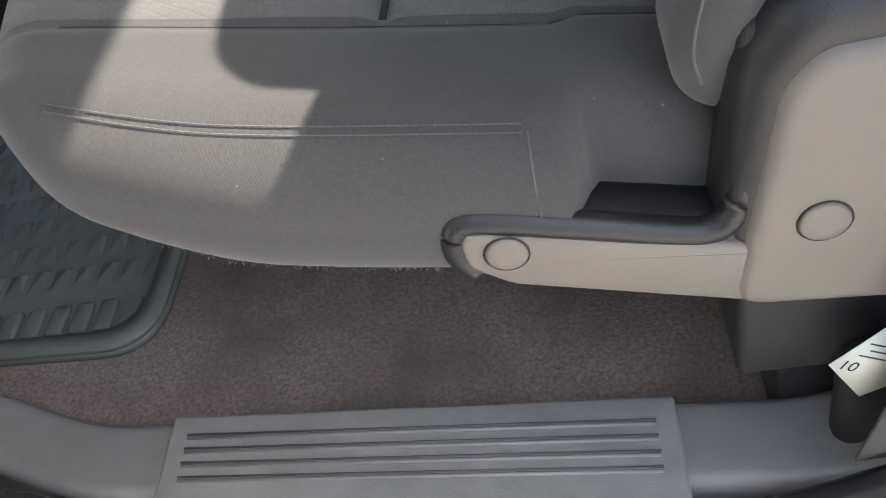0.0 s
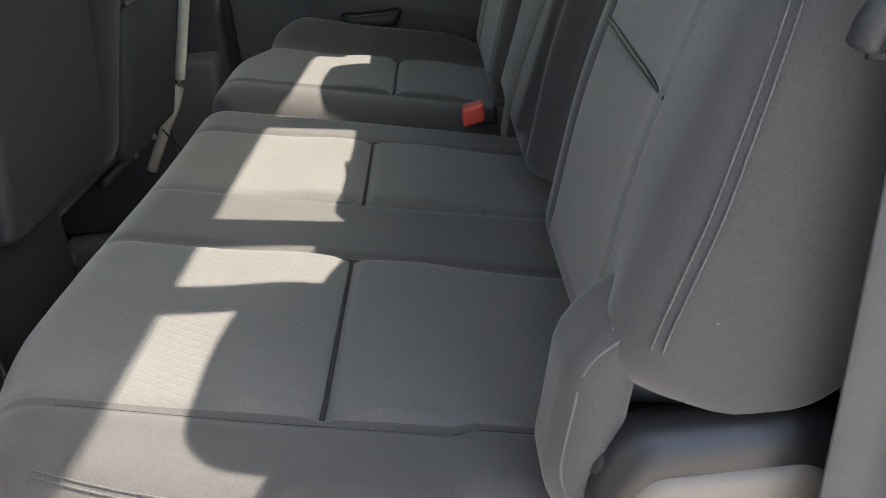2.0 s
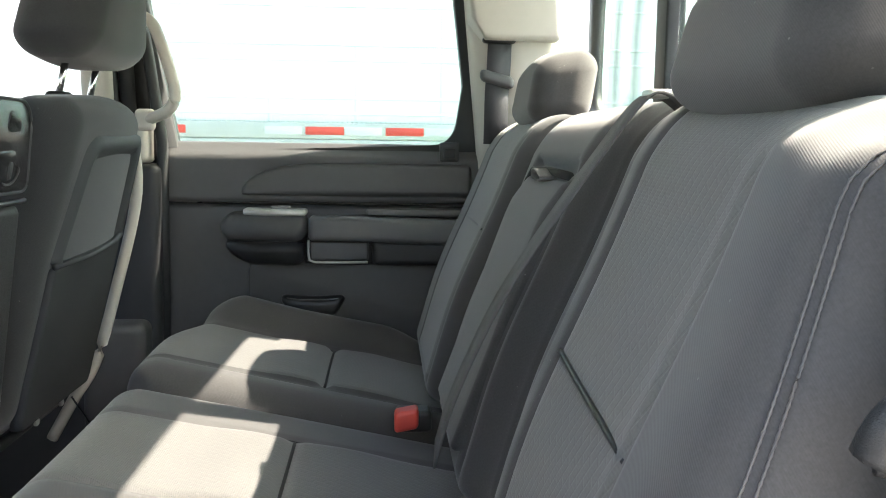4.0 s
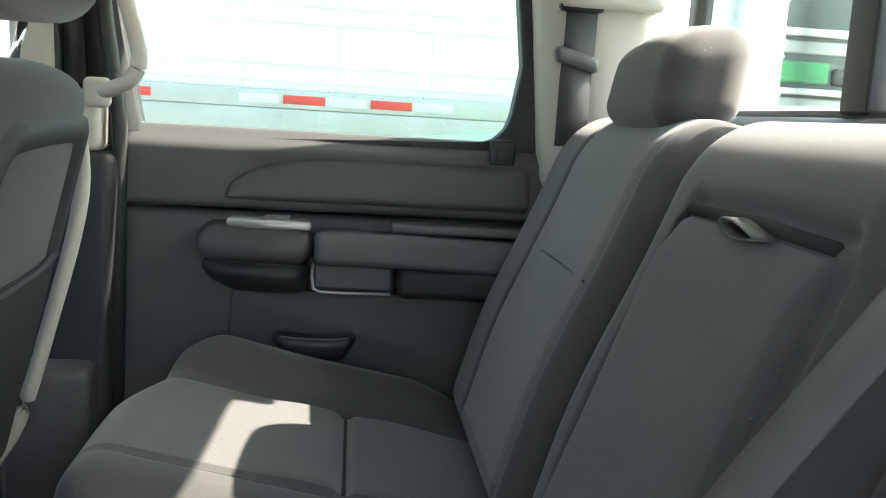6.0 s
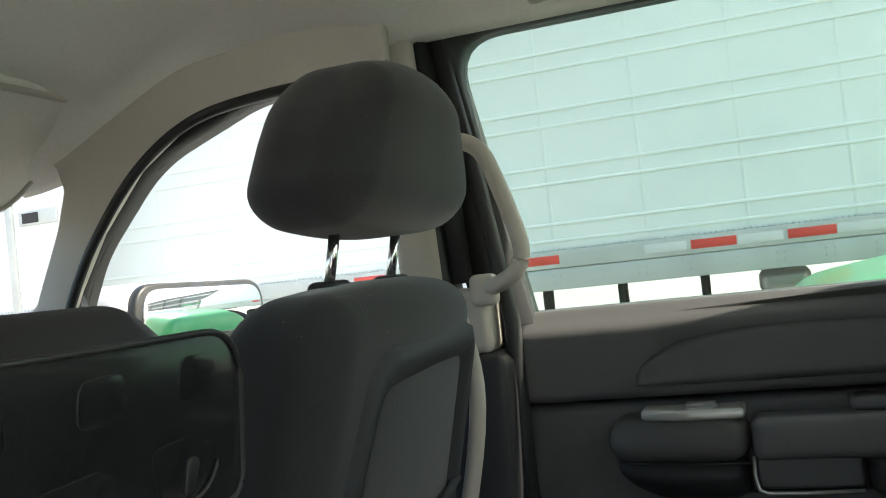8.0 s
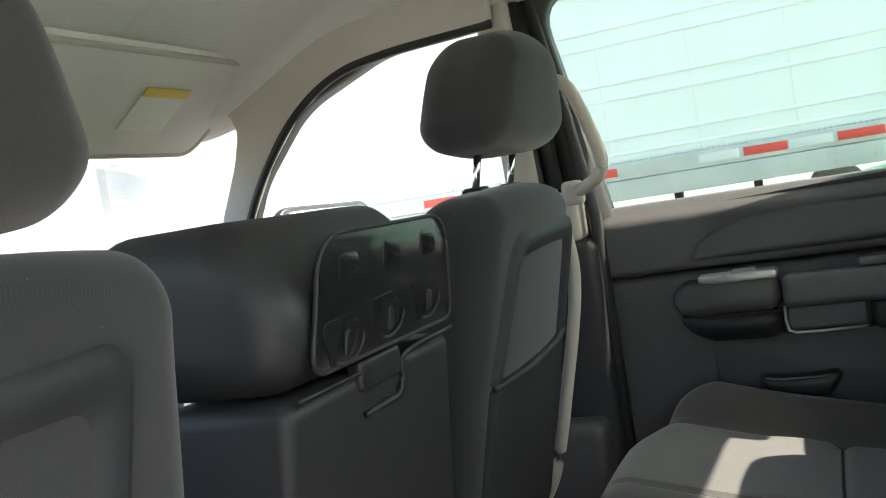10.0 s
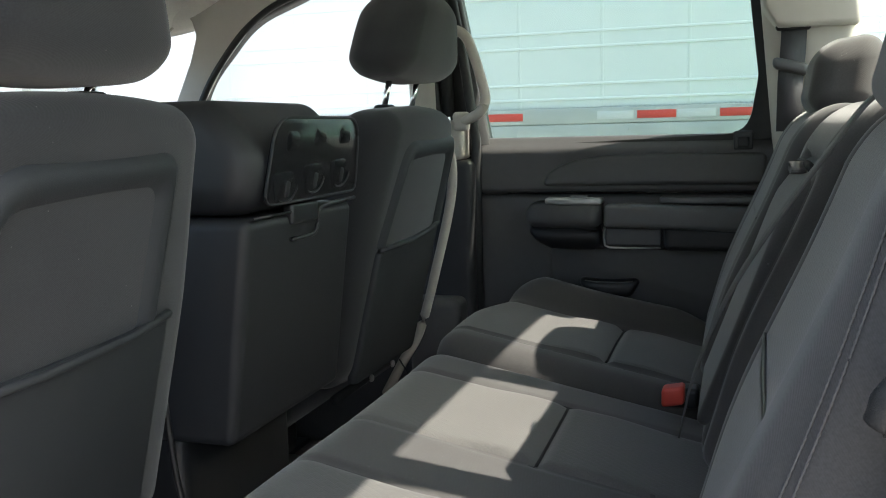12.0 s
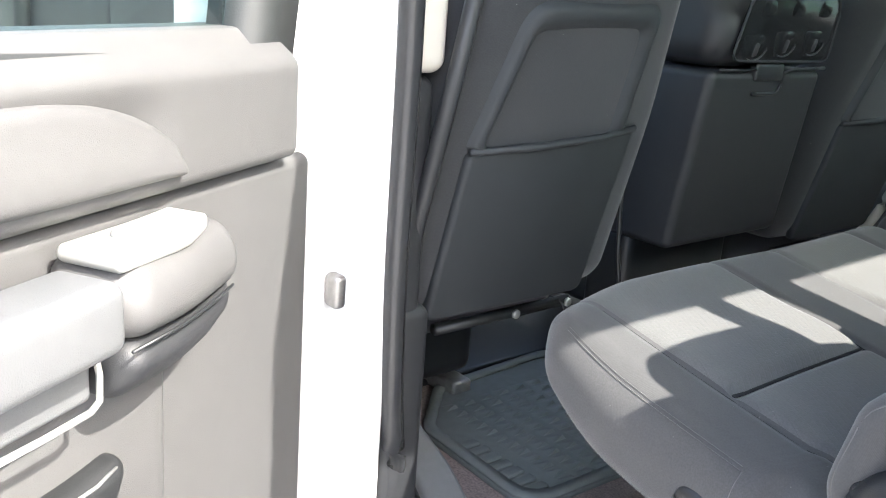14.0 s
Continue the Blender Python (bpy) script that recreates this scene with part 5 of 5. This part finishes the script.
wheel = thing("steering_wheel", "black plastic steering wheel on its column", "steering wheel", (-1.38, 0.272, 0.68))
rim = [Vector((-1.36 + 0.09 * math.sin(a), 0.272 + 0.19 * math.cos(a), 0.70 + 0.17 * math.sin(a))) for a in (2 * math.pi * q / 40 for q in range(40))]
part("rim", tube(rim, 0.016, 10, True), PLASTIC_BLACK, wheel)
part("hub", pad((-1.42, 0.20, 0.63), (-1.35, 0.345, 0.77), 0.03, (3, 4, 4), 4), PLASTIC_BLACK, wheel)
for s in (-1, 1):
    part("spoke", tube([(-1.38, 0.272 + s * 0.05, 0.69), (-1.36, 0.272 + s * 0.18, 0.70)], 0.014, 8), PLASTIC_BLACK, wheel)
part("column", tube([(-1.40, 0.272, 0.69), (-1.62, 0.272, 0.60)], 0.035, 10), PLASTIC_BLACK, wheel)

# ---- outside ----
GZ = -0.55
bm = bmesh.new()
bmesh.ops.create_grid(bm, x_segments=2, y_segments=2, size=400)
for v in bm.verts:
    v.co.z = GZ
ground = tagged(part("ground", bm, CONCRETE), "pale sunlit concrete yard", "ground", kind="structure")

TY = 6.0
trl = thing("box_trailer", "long white ribbed box trailer with red and white tape", "trailer", (-3.0, 7.2, GZ))
X0, X1 = -11.0, 2.6
part("box_body", pad((X0, TY + 0.012, 0.80), (X1, TY + 2.5, 3.5), 0.03, (4, 4, 4), 2), TRAILER_SKIN, trl)
rail = part("bottom_rail", pad((X0, TY - 0.012, 0.825), (X1, TY + 0.06, 0.935), 0.006, (4, 1, 2), 2), TRAILER_RAIL, trl, "grey riveted bottom rail")
part("rail_foot", pad((X0, TY - 0.006, 0.690), (X1, TY + 0.06, 0.822), 0.004, (4, 1, 2), 2), TRAILER_RAIL, rail)
for i in range(7):
    for dz in (-0.052, 0.052):
        z = 1.05 + 0.36 * i + dz
        part("rib", pad((X0, TY + 0.002, z - 0.010), (X1, TY + 0.024, z + 0.010), 0.006, (2, 1, 1), 2), TRAILER_SKIN, trl)
for i in range(23):
    x = -10.84 + 0.586 * i
    part("panel_joint", pad((x - 0.012, TY + 0.0107, 0.94), (x + 0.012, TY + 0.018, 3.45), 0.003, (1, 1, 2), 1), TRAILER_SKIN, trl)
rivets = bmesh.new()
for i in range(14):
    x = -6.75 + 0.586 * i
    for q in range(46):
        pad((x - 0.0035, TY + 0.003, 0.96 + 0.05 * q), (x + 0.0035, TY + 0.010, 0.967 + 0.05 * q), 0.003, (1, 1, 1), 1, None, rivets)
for i in range(250):
    x = -6.0 + 0.033 * i
    pad((x, TY + 0.000, 0.936), (x + 0.014, TY + 0.012, 0.949), 0.003, (1, 1, 1), 1, None, rivets)
part("rivets", rivets, RIVET, trl, "rows of small rivets")


def tape(x, mat, w=0.262):
    part("tape", pad((x, TY - 0.014, 0.853), (x + w, TY - 0.006, 0.908), 0.002, (1, 1, 1), 1), mat, trl)


for i in range(12):
    x = -1.77 - 0.545 * 2 * (i - 1) if i > 1 else (-0.635, -0.09)[i]
    tape(x, TAPE_RED)
tape(-1.70, TAPE_RED)
for x in (-0.91, -0.365, 0.18, -2.05):
    tape(x, TAPE_WHITE, 0.25)
for i in range(26):
    for z in (0.735, 0.777):
        for dx in (0.0, 0.045):
            part("bolt", pad((-5.2 + i * 0.265 + dx, TY - 0.012, z), (-5.187 + i * 0.265 + dx, TY - 0.002, z + 0.013), 0.004, (1, 1, 1), 1), RIVET, rail)
plate = part("placard", pad((-5.70, TY - 0.004, 1.60), (-5.32, TY + 0.03, 1.72), 0.01, (2, 1, 2), 2), TRAILER_RAIL, trl, "small dark placard")
part("placard_face", pad((-5.66, TY - 0.010, 1.62), (-5.50, TY - 0.002, 1.70), 0.004, (1, 1, 1), 2), TYRE, plate)
part("front_post", pad((-5.83, TY - 0.012, 0.69), (-5.76, TY + 0.03, 3.4), 0.01, (1, 1, 3), 2), TRAILER_RAIL, trl)
for x in (-1.62, -1.12, -0.60):
    part("support_leg", pad((x - 0.025, TY + 0.3, GZ), (x + 0.025, TY + 0.42, 0.70), 0.01, (1, 1, 2), 1), TYRE, trl)
part("side_guard", pad((-1.85, TY + 0.30, 0.50), (-0.2, TY + 0.36, 0.53), 0.01, (3, 1, 1), 1), TRAILER_RAIL, trl)
part("air_tank", pad((-0.28, TY + 0.20, 0.53), (0.02, TY + 0.5, 0.69), 0.06, (2, 2, 2), 3), STEEL, trl, "dull metal air tank")
for x in (1.2, 2.3, -8.6):
    for y in (TY + 0.1, TY + 2.0):
        w = part("wheel", disc((x, y, GZ + 0.5), (0, 1, 0), 0.5, 0.28, 40, 0.05), TYRE, trl)
        part("hub", disc((x, y - 0.01, GZ + 0.5), (0, -1, 0), 0.22, 0.03, 24, 0.01), STEEL, w)

car = thing("green_car", "bright green car parked beside the trailer", "car", (0.6, 3.4, GZ))
part("body", pad((-0.2, 2.9, GZ + 0.2), (3.6, 4.4, 0.55), 0.2, (10, 6, 4), 5, lambda x, y, z: Vector((x, y, z + (0.16 + 0.12 * step01(x, -0.2, 0.8)) * step01(z, 0.1, 0.5)))), GREEN, car)
part("cabin", pad((1.2, 3.0, 0.45), (3.2, 4.3, 0.95), 0.2, (8, 6, 4), 5), PAINT, car, "white roof")
part("side_window", pad((1.45, 2.97, 0.58), (2.95, 3.03, 0.84), 0.03, (4, 1, 2), 3), PLASTIC_SILL, car)
for x in (0.6, 2.9):
    part("wheel", disc((x, 2.92, GZ + 0.3), (0, -1, 0), 0.3, 0.05, 32, 0.02), TYRE, car)

lorry = thing("parked_lorry", "pale grey lorry with white rails and green panels", "lorry", (6.0, 8.6, GZ))
part("load_body", pad((3.0, 8.05, 0.45), (13.0, 10.4, 3.0), 0.05, (6, 4, 4), 3), LORRY, lorry)
for z, h in ((1.76, 0.034), (1.245, 0.028), (2.42, 0.05)):
    part("side_rail", pad((2.98, 7.97, z - h), (13.0, 8.06, z + h), 0.02, (4, 1, 1), 3), PAINT, lorry, "white side rail")
part("grey_band", pad((2.99, 8.02, 1.575), (13.0, 8.06, 1.690), 0.02, (4, 1, 1), 3), TRAILER_RAIL, lorry, "pale grey band")
part("lower_skirt", pad((2.99, 8.02, 0.80), (13.0, 8.06, 1.190), 0.02, (4, 1, 1), 3), TRAILER_RAIL, lorry, "pale grey skirt")
for x, w, lo, hi, mt in ((3.04, 0.34, 1.30, 1.43, TAPE_WHITE), (3.43, 0.56, 1.32, 1.51, GREEN), (4.02, 0.22, 1.31, 1.46, TYRE), (4.3, 0.8, 1.32, 1.50, GREEN), (5.4, 1.2, 1.32, 1.50, GREEN)):
    part("side_panel", pad((x, 8.0, lo), (x + w, 8.06, hi), 0.05, (2, 1, 1), 3), mt, lorry)
for x in (3.3, 5.4, 7.6, 9.8):
    part("stake", pad((x + 1.4, 7.95, 0.7), (x + 1.49, 8.05, 2.75), 0.02, (1, 1, 3), 2), PLASTIC_SILL, lorry)
for x in (4.2, 8.6, 9.8):
    w = part("wheel", disc((x, 8.02, GZ + 0.5), (0, -1, 0), 0.5, 0.1, 40, 0.04), TYRE, lorry)
    part("hub", disc((x, 7.93, GZ + 0.5), (0, -1, 0), 0.24, 0.03, 24, 0.01), STEEL, w)

body = thing("pickup_body", "white painted pickup bodywork round the cab", "pickup truck", (-0.5, MID, GZ), kind="structure")
part("bonnet", pad((-3.35, -0.05, 0.05), (-2.02, 1.62, 0.72), 0.10, (8, 8, 4), 5, lambda x, y, z: Vector((x, y, z - 0.10 * step01(-x, 2.3, 3.3) * step01(z, 0.3, 0.7)))), PAINT, body)
part("bed_floor", pad((0.50, -0.02, 0.10), (2.30, 1.59, 0.16), 0.02, (4, 4, 1), 2), PAINT, body)
for y in (-0.10, 1.60):
    part("bed_side", pad((0.47, y, -0.10), (2.32, y + 0.07, 0.66), 0.03, (6, 1, 3), 3), PAINT, body)
    part("rocker", pad((-2.1, y - 0.02, -0.22), (0.47, y + 0.08, -0.06), 0.03, (6, 1, 2), 3), PAINT_DK, body)
part("tailgate", pad((2.28, -0.05, 0.05), (2.36, 1.62, 0.66), 0.03, (1, 6, 3), 3), PAINT, body)
part("frame_rail", pad((-3.2, 0.35, -0.25), (2.2, 1.14, -0.06), 0.03, (6, 3, 1), 2), PLASTIC_BLACK, body)
for x in (-2.62, 1.30):
    for y, way in ((-0.04, 1), (1.61, -1)):
        w = part("wheel", disc((x, y, GZ + 0.39), (0, way, 0), 0.39, 0.26, 40, 0.05), TYRE, body)
        part("rim", disc((x, y + 0.005 * way, GZ + 0.39), (0, -way, 0), 0.22, 0.02, 28, 0.008), STEEL, w)
